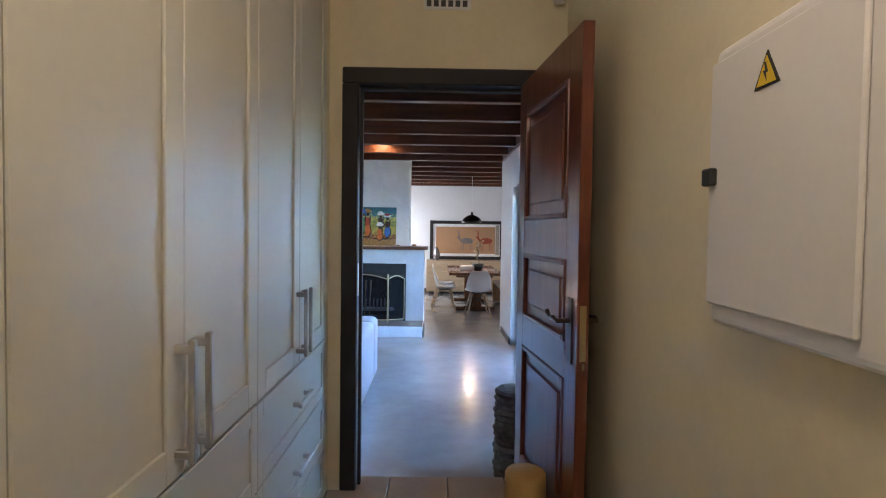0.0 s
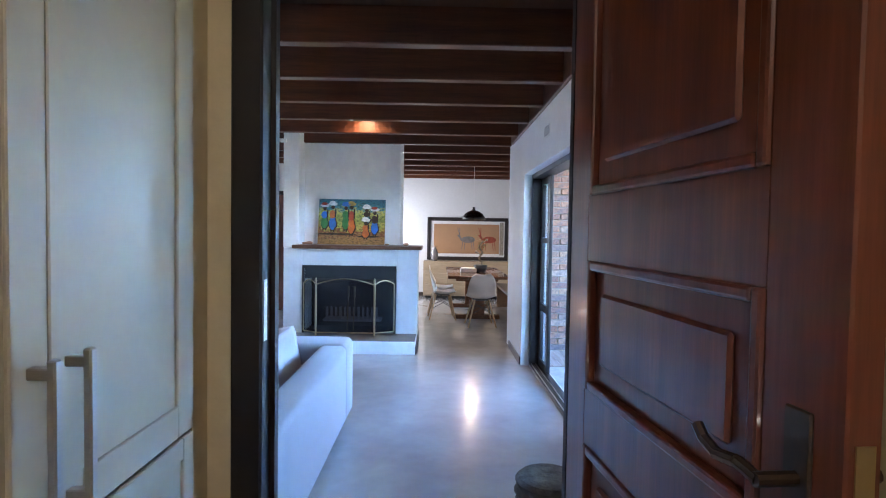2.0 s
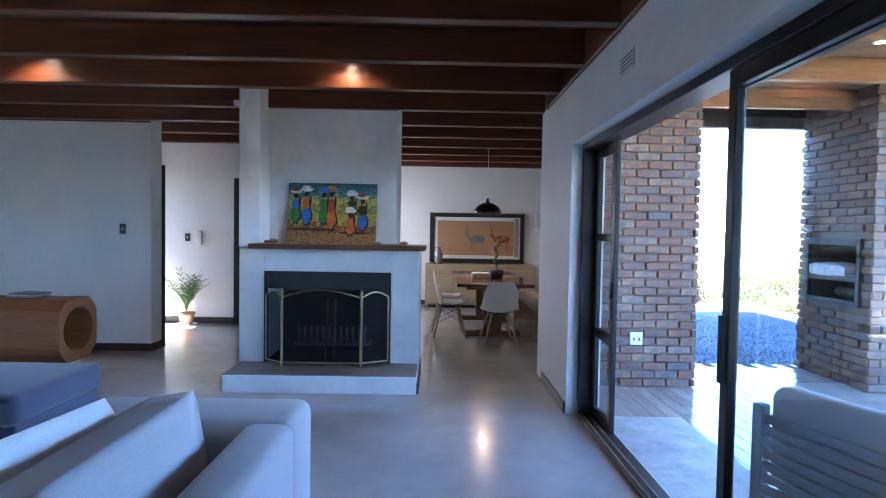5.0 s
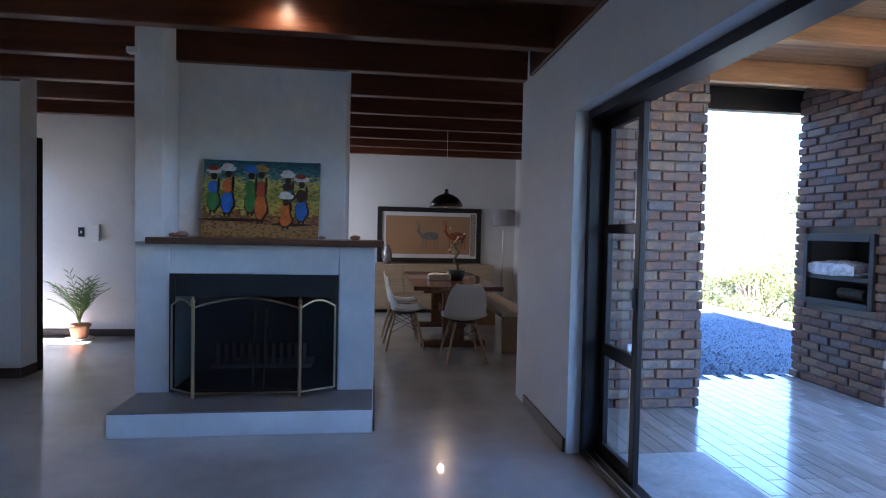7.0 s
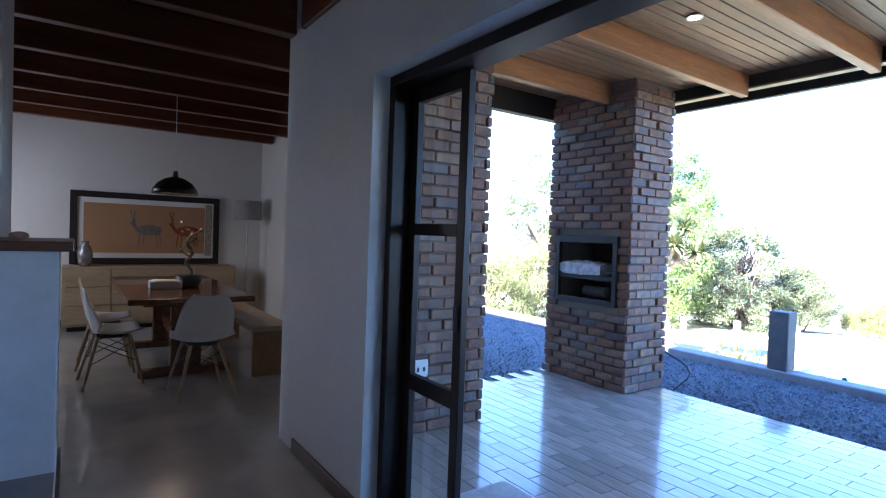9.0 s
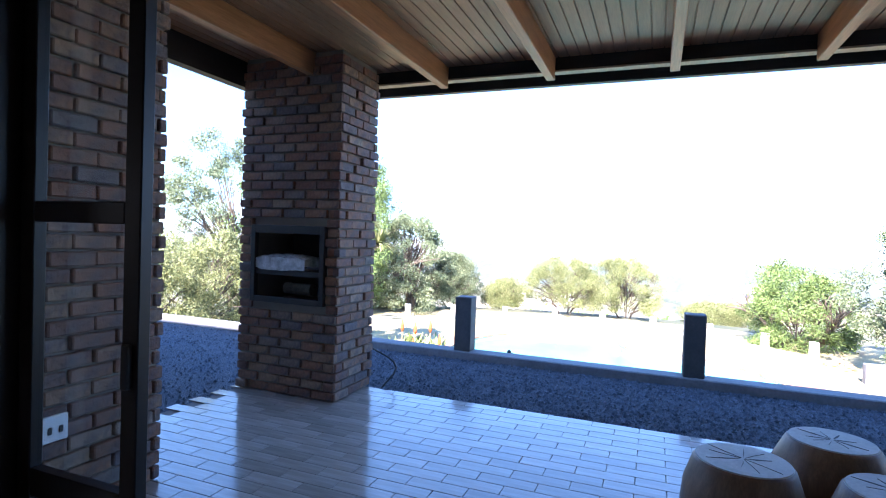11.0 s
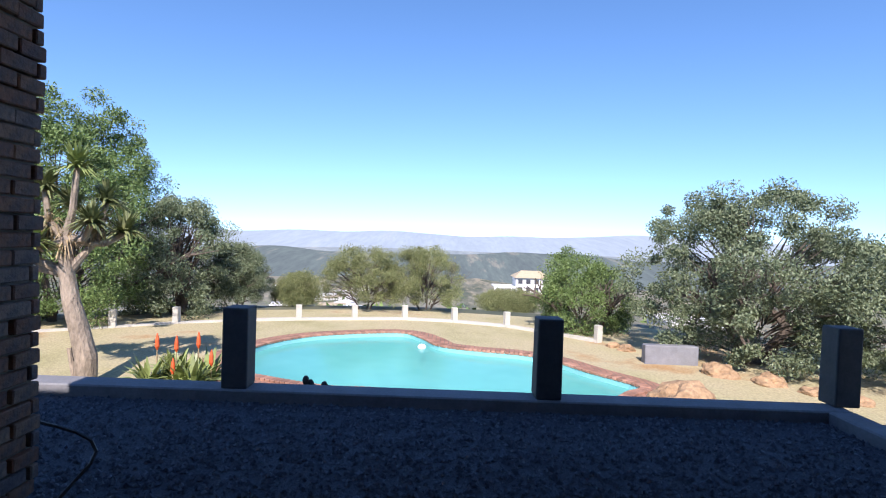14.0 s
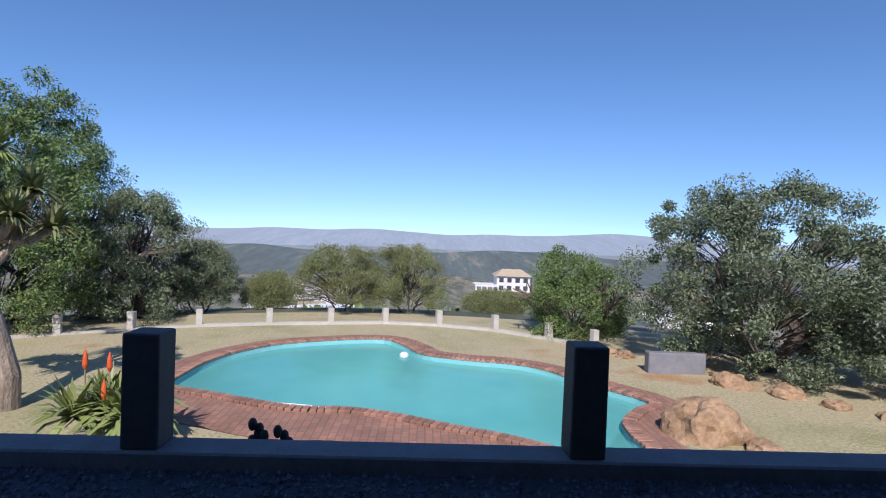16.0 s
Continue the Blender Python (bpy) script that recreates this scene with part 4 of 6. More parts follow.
pot = thing("potted_palm", "small green palm in a terracotta pot on the hall floor", "plant")
part("pot", lathe(bmesh.new(), (-3.32, 11.22, 0), [(0.075, 0), (0.105, 0.15), (0.12, 0.155), (0.12, 0.185), (0.105, 0.185), (0.1, 0.16), (0, 0.16)], 20), TERRACOTTA, pot, smooth=True)
part("saucer", lathe(bmesh.new(), (-3.32, 11.22, 0), [(0.13, 0), (0.15, 0.02), (0, 0.012)], 20), WHITE_PLASTIC, pot, "white saucer")
rng = random.Random(4)
bm = bmesh.new()
for k in range(26):
    a, lean, ln = rng.uniform(0, 6.28), rng.uniform(0.12, 0.8), rng.uniform(0.4, 0.66)
    prev = Vector((-3.32, 11.22, 0.17))
    pts = [prev]
    for i in range(8):
        f = (i + 1) / 8
        r = lean * f * f * 0.36 + 0.05 * f
        pts.append(Vector((-3.32 + r * math.cos(a), 11.22 + min(r * math.sin(a), 0.18), 0.17 + ln * (f - 0.3 * lean * f * f))))
    tube(bm, pts, 0.003, 4)
    for i in range(3, 9):
        d = (pts[i] - pts[i - 1]).normalized()
        for s in (-1, 1):
            side = d.cross(Vector((0, 0, 1))).normalized() * s
            tip = pts[i] + side * 0.09 + d * 0.1 - Vector((0, 0, 0.02))
            w = d * 0.01
            bm.faces.new([bm.verts.new(q) for q in (pts[i], pts[i] + side * 0.04 + w + d * 0.04, tip, pts[i] + side * 0.04 - w + d * 0.04)])
part("fronds", bm, LEAF_PALM, pot)

# lantern beside the sliding door
lt = thing("lantern", "tall floor lantern with dark copper pyramid top", "lantern")
LXc, LYc, hw = 1.28, 3.80, 0.08
bm = bmesh.new()
box(bm, LXc - hw, LYc - hw, 0, LXc + hw, LYc + hw, 0.05)
for sx in (-1, 1):
    for sy in (-1, 1):
        box(bm, LXc + sx * hw - 0.012, LYc + sy * hw - 0.012, 0.05, LXc + sx * hw + 0.012, LYc + sy * hw + 0.012, 0.92)
part("frame", bm, STEEL, lt, "polished steel frame")
bm = bmesh.new()
for s in (-1, 1):
    box(bm, LXc - hw, LYc + s * hw - 0.002, 0.05, LXc + hw, LYc + s * hw + 0.002, 0.92)
    box(bm, LXc + s * hw - 0.002, LYc - hw, 0.05, LXc + s * hw + 0.002, LYc + hw, 0.92)
part("glass", bm, GLASS, lt)
bm = B((LXc - 0.1, LYc - 0.1, 0.92, LXc + 0.1, LYc + 0.1, 0.945))
bmesh.ops.create_cone(bm, cap_ends=True, segments=4, radius1=0.14, radius2=0.015, depth=0.11, matrix=Matrix.Translation((LXc, LYc, 1.0)) @ Matrix.Rotation(radians(45), 4, "Z"))
part("roof", bm, COPPER, lt, "dark copper pyramid roof")

# recessed downlights
for dx, dy, dz in [(x, y, 2.835) for x, y in DOWNLIGHTS] + [(3.57, 7.3, 2.873)]:
    t = thing("downlight", "small recessed ceiling downlight with warm lamp", "downlight", "ceiling downlights")
    part("ring", lathe(bmesh.new(), (dx, dy, dz), [(0.045, 0.015), (0.055, 0.01), (0.055, 0.0), (0.04, 0.0), (0.038, 0.012)]), WHITE_PLASTIC, t)
    part("lens", lathe(bmesh.new(), (dx, dy, dz + 0.003), [(0.036, 0), (0.036, 0.004)]), glowing("warm_lens", (1.0, 0.85, 0.6), 1.5), t, "glowing warm lens")

# ---- dining area ----
tb = thing("dining_table", "dark glossy hardwood dining table on trestle base", "table")
part("tabletop", B((0.6, 10.3, 0.71, 1.62, 12.6, 0.76), bevel=0.012, seg=2), TABLE_WOOD, tb)
for y in (10.75, 12.1):
    part("trestle", B((0.98, y - 0.05, 0.07, 1.24, y + 0.05, 0.64), (0.72, y - 0.05, 0, 1.5, y + 0.05, 0.07), (0.75, y - 0.05, 0.64, 1.47, y + 0.05, 0.71), bevel=0.008), TABLE_WOOD, tb)
part("stretcher", B((1.07, 10.8, 0.25, 1.15, 12.05, 0.37), bevel=0.005), TABLE_WOOD, tb)


def shell_chair():
    t = thing("shell_chair", "white moulded plastic shell chair with beech dowel legs", "chair", "chairs round the dining table")
    bm = bmesh.new()
    nu, nv = 15, 17
    grid = []
    for j in range(nv):
        v = j / (nv - 1)
        row = []
        for i in range(nu):
            u = i / (nu - 1) * 2 - 1
            if v < 0.5:
                s = v / 0.5
                y, z = 0.22 - 0.37 * s, 0.445 - 0.03 * math.sin(s * 3.1) + 0.012 * (1 - s)
                half = 0.19 + 0.045 * math.sin(s * 2.2)
            else:
                s = (v - 0.5) / 0.5
                y, z = -0.15 - 0.075 * s ** 0.8, 0.445 + 0.38 * s
                half = 0.235 * (1 - 0.16 * s - 0.34 * s ** 5)
            bend = u * u
            y += bend * 0.07 * (1 if v > 0.5 else 0.2) * math.sin(min(1, v * 1.2) * 3.1)
            z += bend * 0.05 * (1 - abs(v - 0.35))
            row.append(bm.verts.new((u * half, y, z)))
        grid.append(row)
    for j in range(nv - 1):
        for i in range(nu - 1):
            bm.faces.new((grid[j][i], grid[j][i + 1], grid[j + 1][i + 1], grid[j + 1][i]))
    bm.normal_update()
    bmesh.ops.solidify(bm, geom=bm.faces[:], thickness=0.008)
    part("shell", bm, WHITE_PLASTIC, t, smooth=True)
    for sx in (-1, 1):
        for sy in (-1, 1):
            part("leg", rod(bmesh.new(), (sx * 0.22, sy * 0.22 - 0.01, 0), (sx * 0.11, sy * 0.12, 0.42), 0.011, 0.016), BEECH, t)
    bm = bmesh.new()
    for s in (-1, 1):
        rod(bm, (s * 0.13, -0.14, 0.36), (s * 0.17, 0.17, 0.2), 0.004, seg=6)
        rod(bm, (s * 0.17, -0.17, 0.2), (s * 0.13, 0.14, 0.36), 0.004, seg=6)
        rod(bm, (-0.13, s * 0.14, 0.36), (0.17, s * 0.17, 0.2), 0.004, seg=6)
        rod(bm, (0.13, s * 0.14, 0.36), (-0.17, s * 0.17, 0.2), 0.004, seg=6)
    part("wire_brace", bm, BLACK_PLASTIC, t)
    part("seat_mount", B((-0.12, -0.12, 0.405, 0.12, 0.12, 0.418)), BLACK_PLASTIC, t)
    return t


ch = shell_chair()
ch.matrix_basis = pose(1.12, 10.08, 0, 0, 0, 4)
copy_thing(ch, pose(0.52, 10.72, 0, 0, 0, -86))
copy_thing(ch, pose(0.5, 11.45, 0, 0, 0, -92))

bn = thing("dining_bench", "honey-brown slab-sided timber bench beside the table", "bench")
part("seat", B((1.6, 10.3, 0.42, 1.98, 12.3, 0.465), bevel=0.006), PALE_WOOD, bn, "pale timber seat")
for y in (10.33, 12.2):
    part("side", B((1.62, y, 0, 1.96, y + 0.05, 0.42), bevel=0.004), OAK, bn)
part("rail", B((1.77, 10.38, 0.3, 1.81, 12.2, 0.4)), OAK, bn)

sb = thing("sideboard", "pale timber sideboard with rows of drawers", "sideboard")
part("body", B((0.12, 13.38, 0.06, 2.18, 13.83, 0.82), bevel=0.004), PALE_WOOD, sb)
for i in range(4):
    for j in range(3):
        x = 0.15 + i * 0.505
        z = 0.09 + j * 0.24
        d = part("drawer", B((x, 13.365, z, x + 0.49, 13.38, z + 0.228), bevel=0.003), PALE_WOOD, sb)
part("plinth", B((0.18, 13.42, 0, 2.12, 13.8, 0.06)), DARK_FRAME, sb)

fr_ = thing("framed_print", "large dark-framed animal print with wide white mount", "picture")
part("frame", B((0.19, 13.8, 0.83, 0.27, 13.846, 1.8), (1.95, 13.8, 0.83, 2.03, 13.846, 1.8), (0.27, 13.8, 0.83, 1.95, 13.846, 0.91), (0.27, 13.8, 1.72, 1.95, 13.846, 1.8), bevel=0.006), DARK_FRAME, fr_)
part("mount", B((0.27, 13.83, 0.91, 1.95, 13.84, 1.72)), WHITE_PLASTIC, fr_)
part("print", B((0.34, 13.826, 0.98, 1.83, 13.83, 1.65)), plain("tan_print", (0.42, 0.24, 0.13), 0.3, big=0.06), fr_, "tan printed sheet")
part("patterned_band", B((1.84, 13.826, 0.95, 1.93, 13.83, 1.7)), plain("speckled_band", (0.45, 0.4, 0.33), 0.4, big=0.5, scale=30, small=0.5, grain=50), fr_)


def beast(x, z, s, mat_):
    bm = bmesh.new()
    Y0, Y1 = 13.823, 13.826
    prism(bm, [(x + s * 0.16 * math.cos(i / 14 * 6.283), z + s * 0.075 * math.sin(i / 14 * 6.283)) for i in range(14)], 1, Y0, Y1)
    for k in (-0.12, -0.07, 0.08, 0.12):
        prism(bm, [(x + s * k - 0.008, z - 0.04 * s), (x + s * k + 0.008, z - 0.04 * s), (x + s * k * 1.2 + 0.005, z - 0.24 * s), (x + s * k * 1.2 - 0.005, z - 0.24 * s)], 1, Y0, Y1)
    prism(bm, [(x - 0.13 * s, z), (x - 0.2 * s, z + 0.12 * s), (x - 0.25 * s, z + 0.1 * s), (x - 0.15 * s, z - 0.04 * s)], 1, Y0, Y1)
    for k in (0, 0.05):
        prism(bm, [(x - 0.2 * s, z + 0.1 * s), (x - (0.2 + k) * s, z + 0.27 * s), (x - (0.185 + k) * s, z + 0.27 * s), (x - 0.185 * s, z + 0.1 * s)], 1, Y0, Y1)
    part("printed_animal", bm, mat_, fr_)


beast(1.12, 1.3, 1.0, paint("print_grey", (0.2, 0.19, 0.19)))
beast(1.6, 1.3, 1.0, paint("print_red", (0.35, 0.06, 0.03)))

vs = solid("vase", lathe(bmesh.new(), (0.36, 13.5, 0.82), [(0.05, 0), (0.075, 0.06), (0.085, 0.16), (0.06, 0.25), (0.035, 0.28), (0.045, 0.32), (0.0, 0.31)]), plain("silver_glaze", (0.4, 0.4, 0.42), 0.25, metal=0.6, big=0.5, scale=14, small=0.4, grain=25), "silver-grey patterned vase on the sideboard", "vase", smooth=True)

pl = thing("pendant_lamp", "black metal dome pendant lamp over the table", "pendant lamp")
bm = bmesh.new()
prof = [(0.0, 0.175), (0.045, 0.17), (0.1, 0.15), (0.16, 0.11), (0.205, 0.05), (0.215, 0.0), (0.208, 0.0), (0.198, 0.05), (0.155, 0.105), (0.09, 0.143), (0.0, 0.155)]
rings = []
for r, z in prof:
    rings.append([bm.verts.new((1.07 + max(r, 0.001) * math.cos(i / 16 * math.pi), 11.3 + max(r, 0.001) * math.sin(i / 16 * math.pi), 1.7 + z)) for i in range(32)])
for a, b_ in zip(rings, rings[1:]):
    for i in range(32):
        bm.faces.new((a[i], a[(i + 1) % 32], b_[(i + 1) % 32], b_[i]))
bmesh.ops.recalc_face_normals(bm, faces=bm.faces[:])
part("shade", bm, plain("black_enamel", (0.012, 0.012, 0.013), 0.25, bump=0), pl, smooth=True)
part("cap", rod(bmesh.new(), (1.07, 11.3, 1.865), (1.07, 11.3, 1.93), 0.03, 0.02), BLACK_PLASTIC, pl)
part("cord", rod(bmesh.new(), (1.07, 11.3, 1.93), (1.07, 11.3, 2.85), 0.004), WHITE_PLASTIC, pl)
part("bulb", ball(bmesh.new(), (1.07, 11.3, 1.79), 0.03), glowing("warm_bulb", (1.0, 0.8, 0.5), 2), pl, "warm glowing bulb")

bz = thing("potted_bonsai", "twisted pale-stemmed plant in a dark bowl on the table", "plant")
part("pot", lathe(bmesh.new(), (1.2, 11.2, 0.76), [(0.09, 0), (0.12, 0.06), (0.125, 0.13), (0.105, 0.13), (0, 0.11)]), plain("dark_glaze", (0.05, 0.06, 0.07), 0.3), bz, smooth=True)
pts = [Vector((1.2 + 0.03 * math.sin(i * 1.3), 11.2 + 0.02 * math.cos(i * 1.7), 0.86 + i * 0.042)) for i in range(12)]
bm = tube(bmesh.new(), pts, 0.017)
for i in (5, 8, 10):
    rod(bm, pts[i], pts[i] + Vector((0.09 * (-1) ** i, 0, 0.06)), 0.009)
    ball(bm, pts[i] + Vector((0.09 * (-1) ** i, 0, 0.06)), 0.022)
part("stem", bm, PALE_BARK, bz)
bm = bmesh.new()
for i in range(40):
    p = pts[rng.randrange(6, 12)] + Vector((rng.uniform(-0.12, 0.12), rng.uniform(-0.08, 0.08), rng.uniform(-0.02, 0.1)))
    q = Vector((rng.uniform(-1, 1), rng.uniform(-1, 1), rng.uniform(-0.3, 1))).normalized() * 0.035
    sdd = q.cross(Vector((0, 0, 1))) * 0.35
    bm.faces.new([bm.verts.new(v) for v in (p, p + q * 0.5 + sdd, p + q, p + q * 0.5 - sdd)])
part("leaves", bm, LEAF_PALM, bz)
bm = bmesh.new()
pillow(bm, (0.98, 11.15, 0.80), 0.14, 0.09, 0.05, 0.6)
solid("napkin", bm, WHITE_CLOTH, "crumpled white cloth on the dining table", "cloth", smooth=True)
fl = thing("floor_lamp", "slim floor lamp with grey drum shade in the corner", "floor lamp")
part("base", lathe(bmesh.new(), (2.35, 13.45, 0), [(0.14, 0), (0.14, 0.02), (0, 0.025)]), STEEL, fl)
part("pole", rod(bmesh.new(), (2.35, 13.45, 0.02), (2.35, 13.45, 1.55), 0.012), STEEL, fl)
part("shade", lathe(bmesh.new(), (2.35, 13.45, 1.5), [(0.2, 0), (0.2, 0.28)]), plain("grey_shade", (0.32, 0.31, 0.32), 0.9), fl, smooth=False)

# ---- patio ----
structure("patio_slab", B((1.64, 1.5, -0.4, 5.0, 9.37, PT - 0.012)), BRICK_MORTAR, "patio slab under wood-look tiles", "patio")
structure("threshold_slab", B((1.62, 5.5, PT - 0.01, 2.3, 7.57, PT + 0.012), bevel=0.004), plain("pale_slate", (0.42, 0.42, 0.41), 0.6, big=0.2, small=0.25, scale=5, grain=25, bump=0.3), "pale stone threshold slab outside the sliding door", "threshold")
structure("patio_ceiling", B((1.64, 1.5, 2.9, 5.3, 9.4, 2.96)), PINE_BOARD, "pine board patio ceiling", "ceiling")
bm = bmesh.new()
y = 1.5
while y < 9.45:
    box(bm, 1.645, y + 0.004, 2.888, 5.15, y + 0.086, 2.9, bevel=0.002)
    y += 0.09
structure("patio_ceiling_boards", bm, PINE_BOARD, "narrow tongue-and-groove pine ceiling boards", "ceiling")
for i in range(8):
    y = 2.05 + i * 0.945
    solid("patio_rafter", B((1.64, y - 0.035, 2.7, 5.1, y + 0.035, 2.888), bevel=0.006), PINE, "orange-brown varnished pine patio rafter", "rafter", "patio rafters", kind="structure")
structure("patio_fascia", B((5.1, 1.5, 2.78, 5.16, 9.5, 2.9), (5.3, 1.5, 2.72, 5.36, 9.6, 2.96)), DARK_FRAME, "dark fascia boards along the patio eave", "fascia")
structure("patio_fascia_edge", B((5.085, 1.5, 2.765, 5.175, 9.5, 2.78)), PALE_WOOD, "pale batten under the patio eave", "trim")
structure("patio_gable_beam", B((1.64, 9.4, 2.66, 5.36, 9.5, 2.96)), DARK_FRAME, "dark beam across the patio end", "beam")
structure("roof", B((-6.4, -1.6, 2.965, 5.5, 9.62, 3.06), (-6.4, 9.62, 2.965, 3.3, 14.4, 3.06)), KERB, "grey roof sheet over house and patio", "roof")
# unseen wall, added so that less light enters the patio from the south
structure("patio_light_blocker", B((1.64, 1.4, -0.4, 5.3, 1.5, 2.9)), BRICK_MORTAR, "unseen plain wall added to keep light off the patio", "wall")

# brick faces: the course pieces are laid face by face
BL, BH, JT = 0.215, 0.068, 0.012
BRICK_MESHES = {}


def brick_mesh(w, d, h):
    key = (round(w, 3), round(d, 3), round(h, 3))
    if key not in BRICK_MESHES:
        BRICK_MESHES[key] = to_mesh("brick", B((-w / 2, -d / 2, -h / 2, w / 2, d / 2, h / 2), bevel=0.006), BRICK)
    return BRICK_MESHES[key]


def brick_face(parent, axis, fixed, out, lo, hi, z0, z1, hole=None, seed=1):
    r = random.Random(seed)
    z, k = z0, 0
    while z + BH <= z1 + 0.001:
        u = lo - (0.5 * (BL + JT) if k % 2 else 0)
        while u < hi - 0.02:
            a, b_ = max(u, lo), min(u + BL, hi)
            u += BL + JT
            if b_ - a < 0.03:
                continue
            spans = [(a, b_)]
            if hole and z + BH > hole[2] and z < hole[3]:
                spans = [(p, q) for p, q in ((a, min(b_, hole[0])), (max(a, hole[1]), b_)) if q - p > 0.02]
            for p, q in spans:
                w = round((q - p) * 200) / 200
                proud = r.uniform(0.004, 0.03)
                c = (p + q) / 2
                ob = bpy.data.objects.new("brick", brick_mesh(w, 0.06, BH))
                scene.collection.objects.link(ob)
                ob.parent = parent
                off = fixed + out * (proud - 0.02)
                tilt = r.uniform(-0.6, 0.6)
                ob.matrix_basis = pose(off, c, z + BH / 2, tilt, 0, 90) if axis == "x" else pose(c, off, z + BH / 2, 0, tilt, 0)
        z += BH + JT
        k += 1


bw = tagged(new("wall_brick_corner", to_mesh("wall_brick_corner", B((1.645, 8.47, PT, 2.8, 8.499, 2.9), (2.8, 8.47, PT, 2.815, 14.1, 2.9)), BRICK_MORTAR)), "rustic brown face-brick wall corner beside the patio", "wall", kind="structure")
brick_face(bw, "y", 8.47, -1, 1.65, 2.83, PT + 0.01, 2.86, seed=2)
brick_face(bw, "x", 2.815, 1, 8.5, 9.2, PT + 0.01, 2.86, seed=3)
sk = thing("outdoor_socket", "white weatherproof socket on the brick wall", "wall socket")
part("plate", B((2.19, 8.425, 0.38, 2.31, 8.445, 0.5), bevel=0.004), WHITE_PLASTIC, sk)
for x in (2.225, 2.275):
    part("rocker", B((x - 0.008, 8.42, 0.42, x + 0.008, 8.425, 0.45)), BLACK_PLASTIC, sk)

br = thing("braai", "built-in face-brick barbecue chimney with black steel niche", "barbecue")
BX0, BX1, BY0, BY1 = 4.424, 5.04, 8.345, 9.37
NY0, NY1, NZ0, NZ1 = 8.46, 9.22, 0.76, 1.43
for q in ((BX0 + 0.02, BY0 + 0.02, PT, BX1 - 0.02, NY0, 2.9), (BX0 + 0.02, NY1, PT, BX1 - 0.02, BY1 - 0.02, 2.9), (BX0 + 0.02, NY0, PT, BX1 - 0.02, NY1, NZ0), (BX0 + 0.02, NY0, NZ1, BX1 - 0.02, NY1, 2.9), (BX1 - 0.06, NY0, NZ0, BX1 - 0.02, NY1, NZ1)):
    part("core", B(q), BRICK_MORTAR, br)
brick_face(br, "x", BX0 + 0.02, -1, BY0, BY1, PT + 0.01, 2.86, hole=(NY0, NY1, NZ0, NZ1), seed=5)
brick_face(br, "y", BY0 + 0.02, -1, BX0, BX1, PT + 0.01, 2.86, seed=6)
bm = B((BX0 - 0.03, NY0, NZ0, BX0 + 0.02, NY0 + 0.045, NZ1), (BX0 - 0.03, NY1 - 0.045, NZ0, BX0 + 0.02, NY1, NZ1), (BX0 - 0.03, NY0 + 0.045, NZ1 - 0.07, BX0 + 0.02, NY1 - 0.045, NZ1), (BX0 - 0.03, NY0 + 0.045, NZ0, BX0 + 0.02, NY1 - 0.045, NZ0 + 0.05), bevel=0.003)
part("steel_frame", bm, SOOT, br, "black steel frame")
part("grill_shelf", B((BX0 - 0.01, NY0 + 0.045, 1.0, BX1 - 0.08, NY1 - 0.045, 1.04), (BX0 - 0.012, NY0 + 0.045, 1.07, BX0 + 0.01, NY1 - 0.045, 1.085)), SOOT, br)
part("lining", B((BX1 - 0.075, NY0 + 0.01, NZ0 + 0.01, BX1 - 0.062, NY1 - 0.01, NZ1 - 0.01)), SOOT, br)
PLASTIC_BAG = plain("clear_plastic_bag", (0.62, 0.64, 0.68), 0.22, big=0.25, small=0.3, scale=10, grain=20, bump=0.9, dist=0.02)
bm = pillow(bmesh.new(), (4.56, 8.92, 1.1), 0.15, 0.26, 0.075, 0.6)
for v in bm.verts:
    v.co += Vector((0, 0, 0.02 * noise.noise(v.co * 14)))
solid("charcoal_bag", bm, PLASTIC_BAG, "crumpled pale plastic bag lying on the grill shelf", "bag")
solid("firewood_log", rod(bmesh.new(), (4.6, 8.7, 0.87), (4.62, 9.0, 0.87), 0.055, 0.05), LOG_BARK, "short cut log in the braai niche", "log")
rk = thing("braai_tool_rack", "black iron tool rack on the barbecue side", "rack")
bm = tube(bmesh.new(), [(5.04, 8.5, 1.12), (5.13, 8.5, 1.12), (5.13, 8.5, 0.82), (5.06, 8.5, 0.68), (5.04, 8.5, 0.68)], 0.014)
tube(bm, [(5.04, 8.62, 1.12), (5.13, 8.62, 1.12), (5.13, 8.62, 0.82), (5.06, 8.62, 0.68), (5.04, 8.62, 0.68)], 0.014)
for z in (1.12, 1.05, 0.82):
    rod(bm, (5.13, 8.48, z), (5.13, 8.64, z), 0.012)
part("bars", bm, BLACK_PLASTIC, rk)
solid("garden_hose", tube(bmesh.new(), [(5.06 + 0.16 * math.sin(i * 0.5), 8.3 - 0.02 * i + 0.06 * math.cos(i * 0.8), max(-0.06, 0.32 - 0.05 * i)) for i in range(14)], 0.009, 6), BLACK_PLASTIC, "thin black hose trailing over the gravel", "hose")

